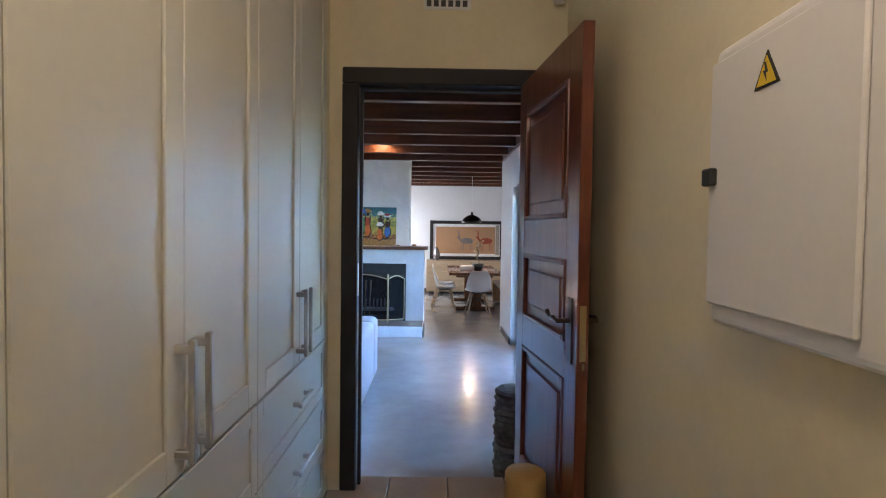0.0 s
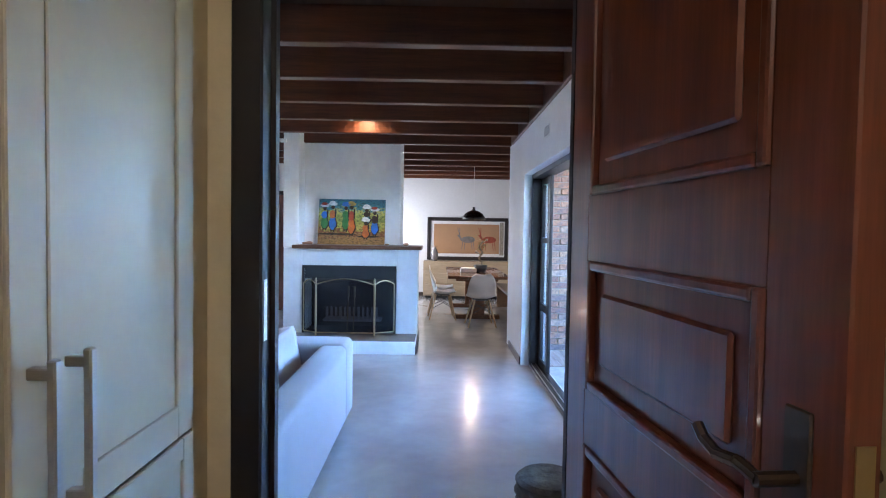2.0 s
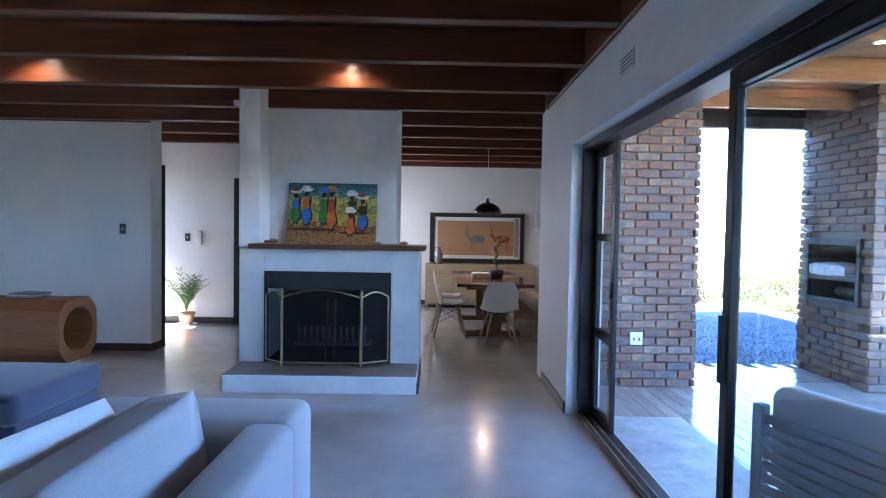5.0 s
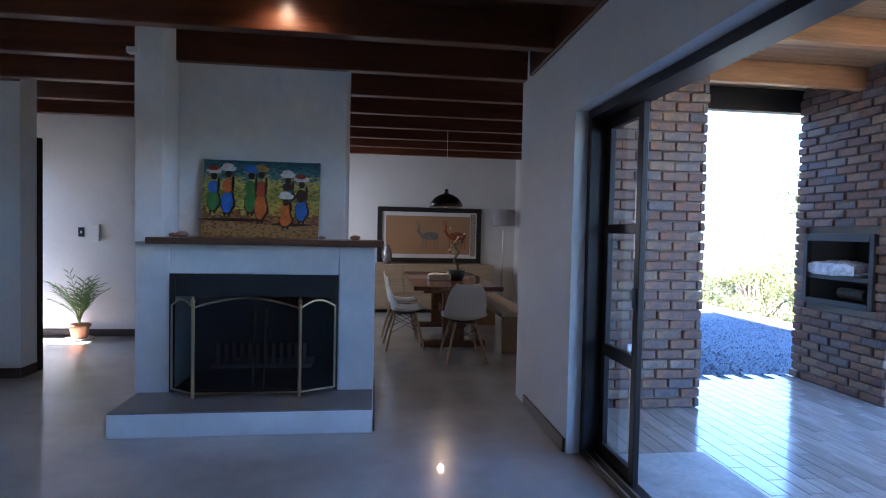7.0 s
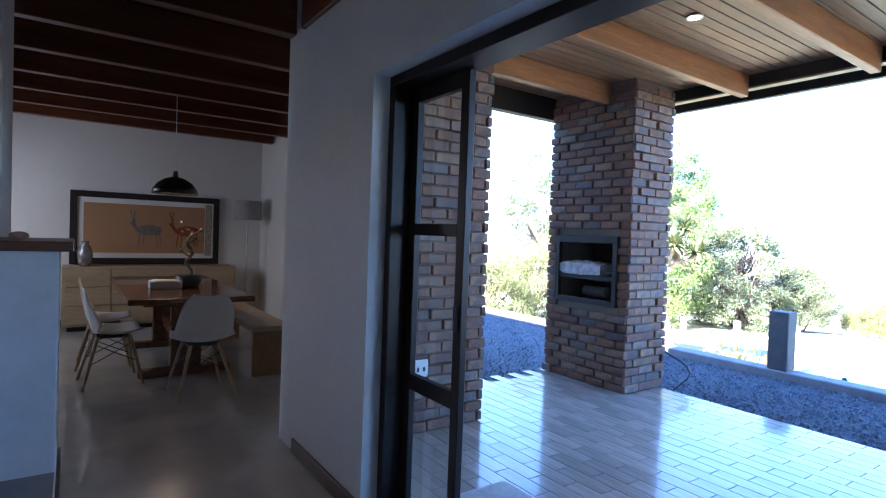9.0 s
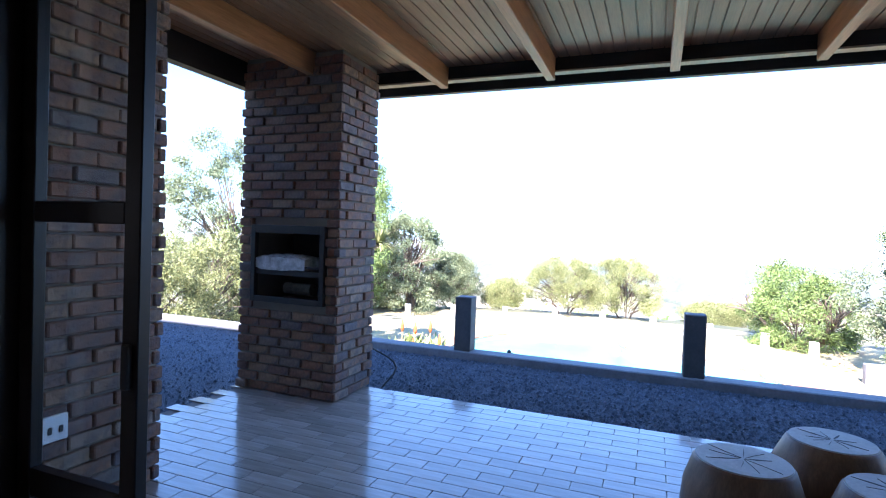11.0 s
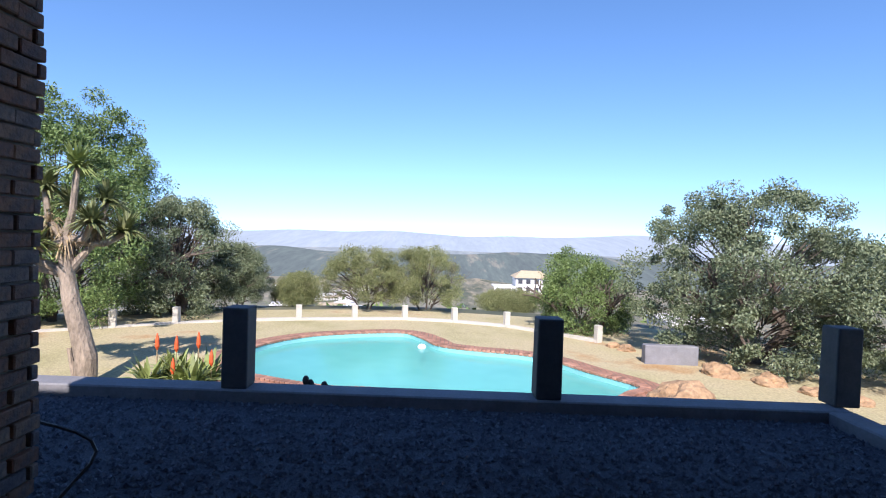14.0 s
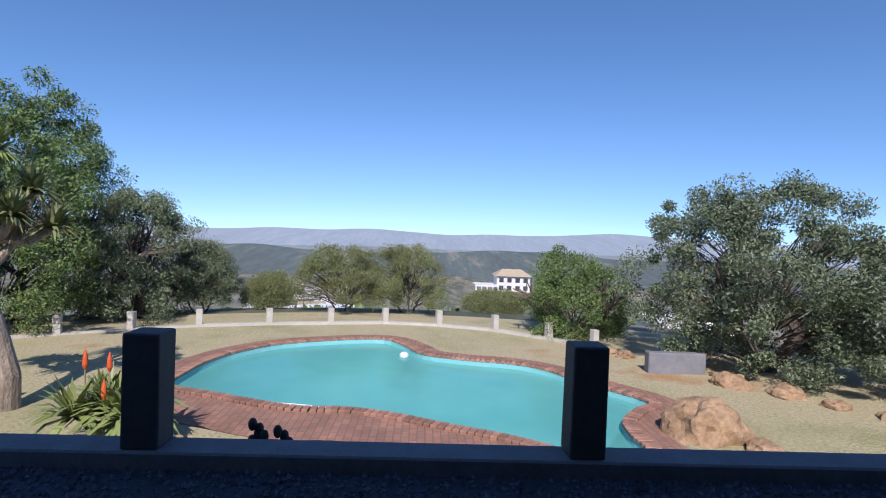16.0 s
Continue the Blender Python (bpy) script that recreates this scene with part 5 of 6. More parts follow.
# tree-stump stools
for x, y, h, r0, r1, tilt in ((3.42, 5.5, 0.42, 0.26, 0.2, 0), (3.85, 5.05, 0.44, 0.27, 0.19, 40), (3.38, 4.93, 0.4, 0.25, 0.19, 100)):
    t = thing("stump_stool", "tapered timber stump stool with cracked bleached top", "stool", "stump stools on the patio", (x, y, PT + 0.012), tilt)
    prof = [(r0 * 0.72, 0), (r0 * 0.93, h * 0.2), (r0, h * 0.45), (r0 * 0.96, h * 0.7), (r1 + 0.012, h * 0.97), (r1, h)]
    part("body", lathe(bmesh.new(), (0, 0, 0), prof, 36), STOOL_SIDE, t, smooth=True)
    part("top", lathe(bmesh.new(), (0, 0, h), [(r1, 0), (r1 - 0.004, 0.006), (0, 0.007)], 36), STOOL_TOP, t, "bleached cracked end grain")
    rr = random.Random(int(x * 100))
    for k in range(9):
        a = k * 0.7 + rr.uniform(-0.2, 0.2)
        ln = r1 * rr.uniform(0.5, 0.95)
        w = rr.uniform(0.002, 0.005)
        d, s = Vector((math.cos(a), math.sin(a))), Vector((-math.sin(a), math.cos(a)))
        o = [d * 0.01 - s * w * 0.4, d * ln * 0.5 - s * w + s * 0.008 * rr.uniform(-1, 1), d * ln, d * ln * 0.5 + s * w]
        part("crack", prism(bmesh.new(), [(p.x, p.y) for p in o], 2, h + 0.006, h + 0.0085), SOOT, t)

# patio chairs beyond the glass
for x, y, turn in ((2.05, 5.32, -70), (2.08, 4.5, -66)):
    t = thing("patio_chair", "grey slat-backed outdoor chair with pale cushions", "chair", "outdoor chairs on the patio", (x, y, PT + 0.004), turn)
    bm = bmesh.new()
    for sx in (-0.3, 0.3):
        box(bm, sx - 0.025, -0.33, 0.0, sx + 0.025, -0.28, 0.78, bevel=0.006)
        box(bm, sx - 0.025, 0.28, 0, sx + 0.025, 0.33, 0.58, bevel=0.006)
        box(bm, sx - 0.03, -0.3, 0.56, sx + 0.03, 0.34, 0.59, bevel=0.006)
    box(bm, -0.3, -0.32, 0.26, 0.3, 0.32, 0.3)
    part("frame", bm, GREY_SLAT, t)
    for k in range(9):
        part("slat", B((-0.275, -0.325, 0.33 + k * 0.048, 0.275, -0.305, 0.366 + k * 0.048), bevel=0.003), GREY_SLAT, t)
    part("seat_cushion", B((-0.28, -0.28, 0.3, 0.28, 0.33, 0.43), bevel=0.04, seg=3), LINEN, t, smooth=True)
    part("back_cushion", B((-0.28, -0.3, 0.44, 0.28, -0.16, 0.86), bevel=0.05, seg=3), LINEN, t, smooth=True)

# ---- terrace: gravel, kerb and posts ----
GZ = -0.1
structure("gravel_bed", B((4.98, 2.2, -1.9, 6.76, 9.3, GZ), (2.8, 9.3, -1.9, 6.76, 15.5, GZ)), GRAVEL_MAT, "blue-grey gravel bed on the terrace", "gravel")
rs = np.random.RandomState(3)
n = 9000
px = np.concatenate([rs.uniform(5.0, 6.74, n), rs.uniform(2.9, 6.74, n // 2)])
py = np.concatenate([rs.uniform(3.2, 9.4, n), rs.uniform(9.4, 13.5, n // 2)])
base = np.array([(1, 0, 0), (-1, 0, 0), (0, 1, 0), (0, -1, 0), (0, 0, 1), (0, 0, -1)], float)
tri = np.array([(0, 2, 4), (2, 1, 4), (1, 3, 4), (3, 0, 4)])
sz = rs.uniform(0.008, 0.02, len(px))[:, None, None] * rs.uniform(0.6, 1.3, (len(px), 1, 3))
vv = (base[None] * sz + rs.uniform(-0.003, 0.003, (len(px), 6, 3)) + np.stack([px, py, np.full(len(px), GZ + 0.005)], 1)[:, None]).reshape(-1, 3)
ff = (tri[None] + (np.arange(len(px)) * 6)[:, None, None]).reshape(-1, 3)
me = bpy.data.meshes.new("gravel_stones")
me.from_pydata(vv.tolist(), [], ff.tolist())
STONES, nt, b = shader("gravel_stone")
gi = nt.nodes.new("ShaderNodeNewGeometry")
nt.links.new(ramp(nt, gi.outputs["Random Per Island"], [(0, (0.045, 0.055, 0.075)), (1, (0.16, 0.19, 0.24))]), b.inputs["Base Color"])
b.inputs["Roughness"].default_value = 0.85
me.materials.append(STONES)
tagged(new("gravel_stones", me), "loose blue-grey crushed stone on the terrace", "gravel", kind="stuff")

structure("terrace_kerb", B((6.74, 3.02, -1.9, 6.98, 15.5, 0.0), (2.0, 3.02, -1.9, 6.74, 3.24, 0.0), bevel=0.012), KERB, "grey painted low terrace kerb", "kerb")
post = thing("terrace_post", "dark charcoal square masonry post on the terrace kerb", "post", "posts of the terrace kerb", (6.87, 8.055, 0.0))
bm = B((-0.105, -0.106, 0, 0.105, 0.106, 0.66), bevel=0.014, seg=2)
for v in bm.verts:
    v.co += Vector((noise.noise(v.co * 9), noise.noise(v.co * 9 + Vector((5, 0, 0))), 0)) * 0.006
part("shaft", bm, POST_PAINT, post)
for x, y in ((6.87, 5.495), (6.95, 3.0), (6.87, 10.57), (5.51, 3.14)):
    copy_thing(post, pose(x, y, 0.0))

# ---- ground to the horizon ----
LZ = -1.62


def ground_height(x, y):
    d = math.hypot(x - 8, (y - 7))
    h = LZ
    if d > 14.5:
        k = min(1, (d - 14.5) / 30)
        h -= 7 * k * k * (3 - 2 * k)
    if d > 30:
        h -= 92 * (1 - math.exp(-(d - 30) / 420))
    if d > 40:
        h += 7 * noise.noise(Vector((x / 130, y / 130, 0))) * min(1, (d - 40) / 100)
    return h


bm = bmesh.new()
radii = [0, 2, 4, 6, 8, 10, 12, 13.5, 15, 16.5, 18, 20, 23, 27, 32, 38, 46, 60, 80, 110, 150, 200, 270, 360, 480, 650, 900, 1200, 1600, 2200, 3000, 4800]
SEG = 96
prev = None
for r in radii:
    ring = []
    for i in range(SEG):
        a = 2 * math.pi * i / SEG
        x, y = 8 + r * math.cos(a), 7 + r * math.sin(a)
        ring.append(bm.verts.new((x, y, ground_height(x, y))))
    if prev:
        for i in range(SEG):
            bm.faces.new((prev[i], prev[(i + 1) % SEG], ring[(i + 1) % SEG], ring[i]))
    prev = ring
bmesh.ops.remove_doubles(bm, verts=bm.verts[:], dist=0.0001)


def smooth_loop(pts, n=6):
    out = []
    m = len(pts)
    for i in range(m):
        p0, p1, p2, p3 = (Vector(pts[(i + k - 1) % m]) for k in range(4))
        for s in range(n):
            t = s / n
            out.append(0.5 * (2 * p1 + (p2 - p0) * t + (2 * p0 - 5 * p1 + 4 * p2 - p3) * t * t + (3 * p1 - p0 - 3 * p2 + p3) * t ** 3))
    return out


POOL = smooth_loop([(13.4, 10.9), (14.25, 11.0), (15.2, 10.95), (16.2, 10.65), (17.2, 9.9), (17.9, 8.6), (18.15, 7.45), (17.4, 6.85), (16.5, 6.4), (16.05, 5.45), (15.8, 4.4), (15.3, 3.7), (14.3, 3.1),
    (13.2, 2.32), (12.7, 2.75), (12.1, 3.19), (11.5, 3.3), (10.9, 3.3), (10.5, 3.75), (10.75, 4.3), (11.3, 5.1), (11.7, 5.95), (12.15, 6.85), (12.38, 7.6), (12.38, 8.4), (12.65, 9.2), (13.0, 10.0)], 4)
ctr = sum(POOL, Vector((0, 0))) / len(POOL)


def offset_loop(loop, d):
    out = []
    for i, p in enumerate(loop):
        t = (loop[(i + 1) % len(loop)] - loop[i - 1]).normalized()
        out.append(p + Vector((t.y, -t.x)) * d * POOL_SIGN)
    return out


area = sum(POOL[i - 1].x * p.y - p.x * POOL[i - 1].y for i, p in enumerate(POOL))
POOL_SIGN = 1 if area > 0 else -1


def inside(p, loop):
    c = False
    for i in range(len(loop)):
        a, b_ = loop[i - 1], loop[i]
        if (a.y > p.y) != (b_.y > p.y) and p.x < (b_.x - a.x) * (p.y - a.y) / (b_.y - a.y) + a.x:
            c = not c
    return c


# the lawn is a sheet with the pool cut out of it, inside the ground sheet
hole = [f for f in bm.faces if math.hypot(f.calc_center_median().x - 8, f.calc_center_median().y - 7) < 11.99]
bmesh.ops.delete(bm, geom=hole, context="FACES")
ground = structure("ground", bm, BUSHVELD, "dry bushveld ground falling away to the valley", "ground")
ground.data.polygons.foreach_set("use_smooth", [True] * len(ground.data.polygons))
ground.data.materials.append(LAWN)
for p in ground.data.polygons:
    if math.hypot(p.center.x - 8, p.center.y - 7) < 15.2:
        p.material_index = 1
rim = offset_loop(POOL, 0.62)
bm = bmesh.new()
outer = [bm.verts.new((8 + 12 * math.cos(2 * math.pi * i / SEG), 7 + 12 * math.sin(2 * math.pi * i / SEG), LZ)) for i in range(SEG)]
inner = [bm.verts.new((p.x, p.y, LZ)) for p in POOL]
eo = [bm.edges.new((outer[i - 1], outer[i])) for i in range(SEG)]
ei = [bm.edges.new((inner[i - 1], inner[i])) for i in range(len(inner))]
bmesh.ops.triangle_fill(bm, use_beauty=True, edges=eo + ei)
bmesh.ops.delete(bm, geom=[f for f in bm.faces if inside(f.calc_center_median().xy, POOL)], context="FACES_ONLY")
bmesh.ops.recalc_face_normals(bm, faces=bm.faces[:])
structure("lawn", bm, LAWN, "dry yellow-brown winter lawn round the pool", "lawn")

bm = bmesh.new()
top = [bm.verts.new((p.x, p.y, LZ + 0.02)) for p in POOL]
bot = [bm.verts.new((ctr.x + (p.x - ctr.x) * 0.93, ctr.y + (p.y - ctr.y) * 0.93, LZ - 1.3)) for p in POOL]
for i in range(len(top)):
    bm.faces.new((top[i - 1], top[i], bot[i], bot[i - 1]))
bmesh.ops.triangulate(bm, faces=[bm.faces.new(bot)])
bmesh.ops.recalc_face_normals(bm, faces=bm.faces[:])
pool = tagged(new("pool", to_mesh("pool", bm, POOL_PLASTER)), "kidney-shaped swimming pool with turquoise water and brick coping", "pool")
bm = bmesh.new()
bm.faces.new([bm.verts.new((p.x, p.y, LZ - 0.1)) for p in POOL])
bmesh.ops.triangulate(bm, faces=bm.faces[:])
bmesh.ops.recalc_face_normals(bm, faces=bm.faces[:])
wt = part("water", bm, WATER, pool, "clear turquoise water")
wt.visible_shadow = False
# brick coping set end-on and a wider paved ring behind it
coping = to_mesh("coping_brick", B((-0.052, -0.11, -0.03, 0.052, 0.11, 0.03), bevel=0.008), POOL_PAVER)
lens = [0]
for i in range(len(POOL)):
    lens.append(lens[-1] + (POOL[(i + 1) % len(POOL)] - POOL[i]).length)


def along(loop, s):
    s %= lens[-1]
    i = next(k for k in range(len(loop)) if lens[k + 1] >= s)
    t = (s - lens[i]) / (lens[i + 1] - lens[i])
    a, b_ = loop[i], loop[(i + 1) % len(loop)]
    return a.lerp(b_, t), (b_ - a).normalized()


s = 0
while s < lens[-1]:
    p, t = along(POOL, s)
    nrm = Vector((t.y, -t.x)) * POOL_SIGN
    q = p + nrm * 0.09
    ob = new("coping_brick", coping)
    ob.parent = pool
    ob.matrix_basis = pose(q.x, q.y, LZ + 0.03, 0, 0, math.degrees(math.atan2(t.y, t.x)))
    s += 0.117
bm = bmesh.new()
r1 = offset_loop(POOL, 0.2)
wide = []
for i, p in enumerate(offset_loop(POOL, 1)):
    d = p - POOL[i]
    wide.append(POOL[i] + d * (0.62 + 0.7 * max(0, -d.x) * (1 if POOL[i].x < 13.2 else 0)))
a = [bm.verts.new((p.x, p.y, LZ + 0.012)) for p in r1]
b2 = [bm.verts.new((p.x, p.y, LZ + 0.012)) for p in wide]
for i in range(len(a)):
    bm.faces.new((a[i - 1], a[i], b2[i], b2[i - 1]))
bmesh.ops.recalc_face_normals(bm, faces=bm.faces[:])
mp2, nt, b = shader("brick_paving")
tc = nt.nodes.new("ShaderNodeTexCoord")
bt = nt.nodes.new("ShaderNodeTexBrick")
nt.links.new(tc.outputs["Object"], bt.inputs[0])
bt.inputs["Scale"].default_value = 2.2
bt.inputs["Color1"].default_value, bt.inputs["Color2"].default_value, bt.inputs["Mortar"].default_value = (0.4, 0.2, 0.13, 1), (0.31, 0.16, 0.11, 1), (0.2, 0.14, 0.1, 1)
c = mixer(nt, 1.0, bt.outputs[0], ramp(nt, noise_of(nt, 2, 5), [(0.3, (0.7,) * 3), (0.7, (1.1,) * 3)]), "MULTIPLY")
nt.links.new(c, b.inputs["Base Color"])
b.inputs["Roughness"].default_value = 0.85
part("paving", bm, mp2, pool, "red-brown brick paving")
bm = ball(bmesh.new(), (16.75, 6.85, LZ - 0.08), 0.12, 1.4, 1, 0.7)
solid("pool_float", bm, WHITE_PLASTIC, "white plastic chlorine float on the water", "float", smooth=True)

hose = [(12.95 - 0.35 * (i / 16) ** 2, 9.3 - 1.7 * i / 16, LZ - 0.095) for i in range(15)] + [(12.62, 7.65, LZ - 0.095), (12.52, 7.58, LZ - 0.095), (12.45, 7.64, LZ - 0.095)]
solid("pool_hose", tube(bmesh.new(), hose, 0.012, 6), WHITE_PLASTIC, "thin white cleaner hose floating on the water", "hose")

# parapet with short posts round the lawn
ARC = [(16.2, 17.4), (17.5, 15.6), (18.5, 14.3), (19.25, 12.8), (19.9, 11.0), (20.35, 9.25), (20.75, 7.6), (20.6, 5.9), (20.0, 4.2), (18.9, 2.8), (17.9, 1.8)]
bm = bmesh.new()
for (xa, ya), (xb, yb) in zip(ARC, ARC[1:]):
    d = Vector((xb - xa, yb - ya)).normalized()
    nrm = Vector((-d.y, d.x)) * 0.1
    o = [(xa + nrm.x, ya + nrm.y), (xb + nrm.x, yb + nrm.y), (xb - nrm.x, yb - nrm.y), (xa - nrm.x, ya - nrm.y)]
    prism(bm, o, 2, LZ - 1.5, LZ + 0.08 if xa > 18.6 else LZ + 0.05)
structure("lawn_parapet", bm, PARAPET, "low pale plastered edge wall of the lawn", "wall")
pp = thing("lawn_post", "short pale plastered post on the lawn edge", "post", "posts of the lawn edge", (ARC[2][0], ARC[2][1], LZ))
part("shaft", B((-0.09, -0.09, 0, 0.09, 0.09, 0.5), bevel=0.012, seg=2), PARAPET, pp)
for x, y in ARC[1:2] + ARC[3:]:
    copy_thing(pp, pose(x, y, LZ, 0, 0, 20))
structure("planter_wall", B((15.35, 0.1, LZ - 0.5, 15.6, 1.4, LZ + 0.46), bevel=0.02), KERB, "low grey plastered planter wall by the tree", "wall")


def rock(c, r, sx, sy, sz, seed, label="rough ochre sandstone boulder on the lawn", cat="rock", group="boulders by the pool"):
    bm = bmesh.new()
    bmesh.ops.create_icosphere(bm, subdivisions=4, radius=1)
    off = Vector((seed * 7.3, seed * 1.7, 0))
    for v in bm.verts:
        k = 1 + 0.35 * noise.noise(v.co * 1.3 + off) + 0.16 * noise.noise(v.co * 3.1 + off) + 0.05 * noise.noise(v.co * 8 + off)
        v.co = Vector((v.co.x * k * r * sx, v.co.y * k * r * sy, max(v.co.z * k * r * sz, -0.15 * r))) + Vector(c)
    solid("boulder", bm, ROCK, label, cat, group)


rock((11.7, 2.1, LZ), 0.55, 1.0, 1.15, 1.0, 1)
rock((11.0, 1.55, LZ), 0.26, 1, 1.1, 0.6, 9)
for k, (x, y, r) in enumerate(((14.5, 0.0, 0.32), (13.9, -0.75, 0.3), (13.2, -1.2, 0.2), (12.6, -1.7, 0.18), (12.0, -2.1, 0.17), (11.4, -2.4, 0.16), (10.0, 12.3, 0.45), (9.4, 11.6, 0.4), (11.6, 13.4, 0.3), (16.9, 1.3, 0.2), (17.3, 1.55, 0.18))):
    rock((x, y, LZ), r, 1.1, 1.2, 0.75, k + 3)

# ---- plants ----


def leaf_cloud(name, centres, radii_, per, size, seed, ground_z=None):
    """Many small pointed leaves in twig-like tufts about the given centres."""
    r = np.random.RandomState(seed)
    cs = np.repeat(np.array(centres), per, 0)
    rad = np.repeat(np.array(radii_), per, 0)
    p = r.normal(0, 1, (len(cs), 3))
    p = p / np.linalg.norm(p, axis=1)[:, None] * (r.uniform(0.1, 1, (len(cs), 1)) ** 0.5)
    p = cs + p * rad[:, None] * np.array([1, 1, 0.75])
    d = r.normal(0, 1, p.shape)
    d[:, 2] -= 0.25
    d /= np.linalg.norm(d, axis=1)[:, None]
    w = np.cross(d, r.normal(0, 1, p.shape))
    w /= np.linalg.norm(w, axis=1)[:, None]
    ln = size * r.uniform(0.6, 1.4, (len(p), 1))
    q = np.stack([p, p + d * ln * 0.5 + w * ln * 0.2, p + d * ln, p + d * ln * 0.5 - w * ln * 0.2], 1).reshape(-1, 3)
    f = np.arange(len(p) * 4).reshape(-1, 4)
    me = bpy.data.meshes.new(name)
    me.from_pydata(q.tolist(), [], f.tolist())
    return me


def tree(name, label, base, height, spread, leaf, seed, trunk_h=0.25, bark=BARK, clumps=150, per=220, size=0.12, clump_r=0.42, r0=0.16, low=0.12, lean=(0, 0), trunks=3, shape=0.9):
    t = thing(name, label, "tree" if name != "shrub" else "shrub", place=base)
    r = random.Random(seed)
    bm = bmesh.new()
    tips = []

    def limb(a, d, ln, rad, depth):
        steps = 4
        p = a
        for i in range(steps):
            d = (d + Vector((r.uniform(-1, 1), r.uniform(-1, 1), r.uniform(-0.3, 0.7))) * 0.2).normalized()
            q = p + d * ln / steps
            rod(bm, p, q, rad * (1 - 0.11 * i), rad * (1 - 0.11 * (i + 1)), 6)
            p = q
        if depth == 0 or rad < 0.008:
            tips.append(p)
            return
        for k in range(3 if depth > 1 else 2):
            nd = (d + Vector((r.uniform(-1, 1), r.uniform(-1, 1), r.uniform(-0.5, 0.7))) * 0.85).normalized()
            limb(p, nd, ln * r.uniform(0.6, 0.8), rad * 0.55, depth - 1)

    for k in range(trunks):
        a = k / trunks * 6.28 + r.uniform(-0.4, 0.4)
        limb(Vector((0.1 * math.cos(a), 0.1 * math.sin(a), -0.1)), Vector((0.55 * math.cos(a) + lean[0], 0.55 * math.sin(a) + lean[1], 1)), height * trunk_h + 0.3, r0, 3)
    part("trunk", bm, bark, t)
    cs, rd = [], []
    for k in range(clumps):
        a = r.uniform(0, 6.28)
        u = r.uniform(low, 1)
        env = spread * max(0.15, math.sin(math.pi * min(1, 0.12 + 0.88 * (1 - (1 - u) ** shape) * 0.96) * 0.97) ** 0.6) * (1 + 0.22 * math.sin(3 * a + seed) + 0.14 * math.sin(7 * a + 2 * seed))
        q = env * r.uniform(0.35, 1) ** 0.6
        cs.append((q * math.cos(a) + lean[0] * u * height * 0.4, q * math.sin(a) + lean[1] * u * height * 0.4, height * u * (1 + 0.08 * math.sin(5 * a + seed))))
        rd.append(clump_r * r.uniform(0.5, 1.25))
    me = leaf_cloud("crown", cs, rd, int(per * 3.2), size * 0.5, seed)
    me.materials.append(leaf)
    ob = new("crown", me)
    ob.parent = t
    bm = bmesh.new()
    for c in cs[::2]:
        c = Vector(c)
        start = Vector((c.x * 0.25, c.y * 0.25, c.z * 0.55))
        mid_ = (start + c) / 2 + Vector((r.uniform(-0.2, 0.2), r.uniform(-0.2, 0.2), 0.12))
        rod(bm, start, mid_, 0.022, 0.014, 5)
        rod(bm, mid_, c, 0.014, 0.005, 5)
    part("branchwork", bm, bark, t)
    return t


tree("broad_tree", "wide grey-green tree with drooping feathery foliage", (15.9, -1.5, LZ), 4.1, 2.75, LEAF_GREY, 11, clumps=250, per=130, size=0.15, clump_r=0.4, low=0.08, trunk_h=0.22, r0=0.17)
tree("broad_tree", "grey-green tree spreading behind the edge of the lawn", (13.6, -4.4, LZ), 3.2, 2.3, LEAF_GREY, 12, clumps=150, per=120, size=0.15, low=0.05)
tree("dark_tree", "tall dark green tree behind the lawn edge", (18.6, 17.9, LZ - 0.5), 6.7, 3.2, LEAF_GREEN, 21, clumps=270, per=130, size=0.17, clump_r=0.5, low=0.12, trunks=4, r0=0.15)
tree("dark_tree", "green tree leaning over the lawn edge", (20.4, 15.3, LZ - 0.5), 4.3, 1.9, LEAF_GREY, 22, clumps=140, per=120, size=0.16, low=0.08)
tree("dark_tree", "dense grey-green tree beside the lawn", (16.5, 20.5, LZ), 6.2, 3.4, LEAF_GREY, 23, clumps=200, per=110, size=0.16, low=0.08)
tree("small_tree", "bright green small tree by the planter wall", (19.9, 1.8, LZ - 0.5), 2.9, 1.5, LEAF_GREEN, 31, clumps=110, per=130, size=0.14, low=0.05)
for k, (x, y, h, s) in enumerate(((23.2, 9.3, 2.5, 1.6), (23.6, 7.0, 2.7, 1.5), (22.3, 14.0, 2.5, 1.1), (26.0, 3.4, 0.9, 1.3), (24.2, 12.2, 1.4, 0.9))):
    tree("shrub", "olive-green twiggy shrub below the lawn edge", (x, y, ground_height(x, y) - 0.1), h + LZ - ground_height(x, y) - 0.25, s, LEAF_OLIVE if k % 3 != 2 else LEAF_GREY, 40 + k, clumps=150, per=110, size=0.1, clump_r=0.35, low=0.2, r0=0.04)
for k, (x, y, h) in enumerate(((5.5, 17.5, 3.1), (7.5, 17.2, 2.6), (9.8, 17.0, 3.0), (12.4, 17.8, 3.6))):
    tree("shrub", "pale green hedge shrub beyond the gravel", (x, y, LZ if x > 7 else -0.5), h * 0.62 + (0.6 if x > 7 else 0), 1.5, LEAF_OLIVE, 60 + k, clumps=110, per=150, size=0.11, clump_r=0.4, low=0.03, r0=0.05)

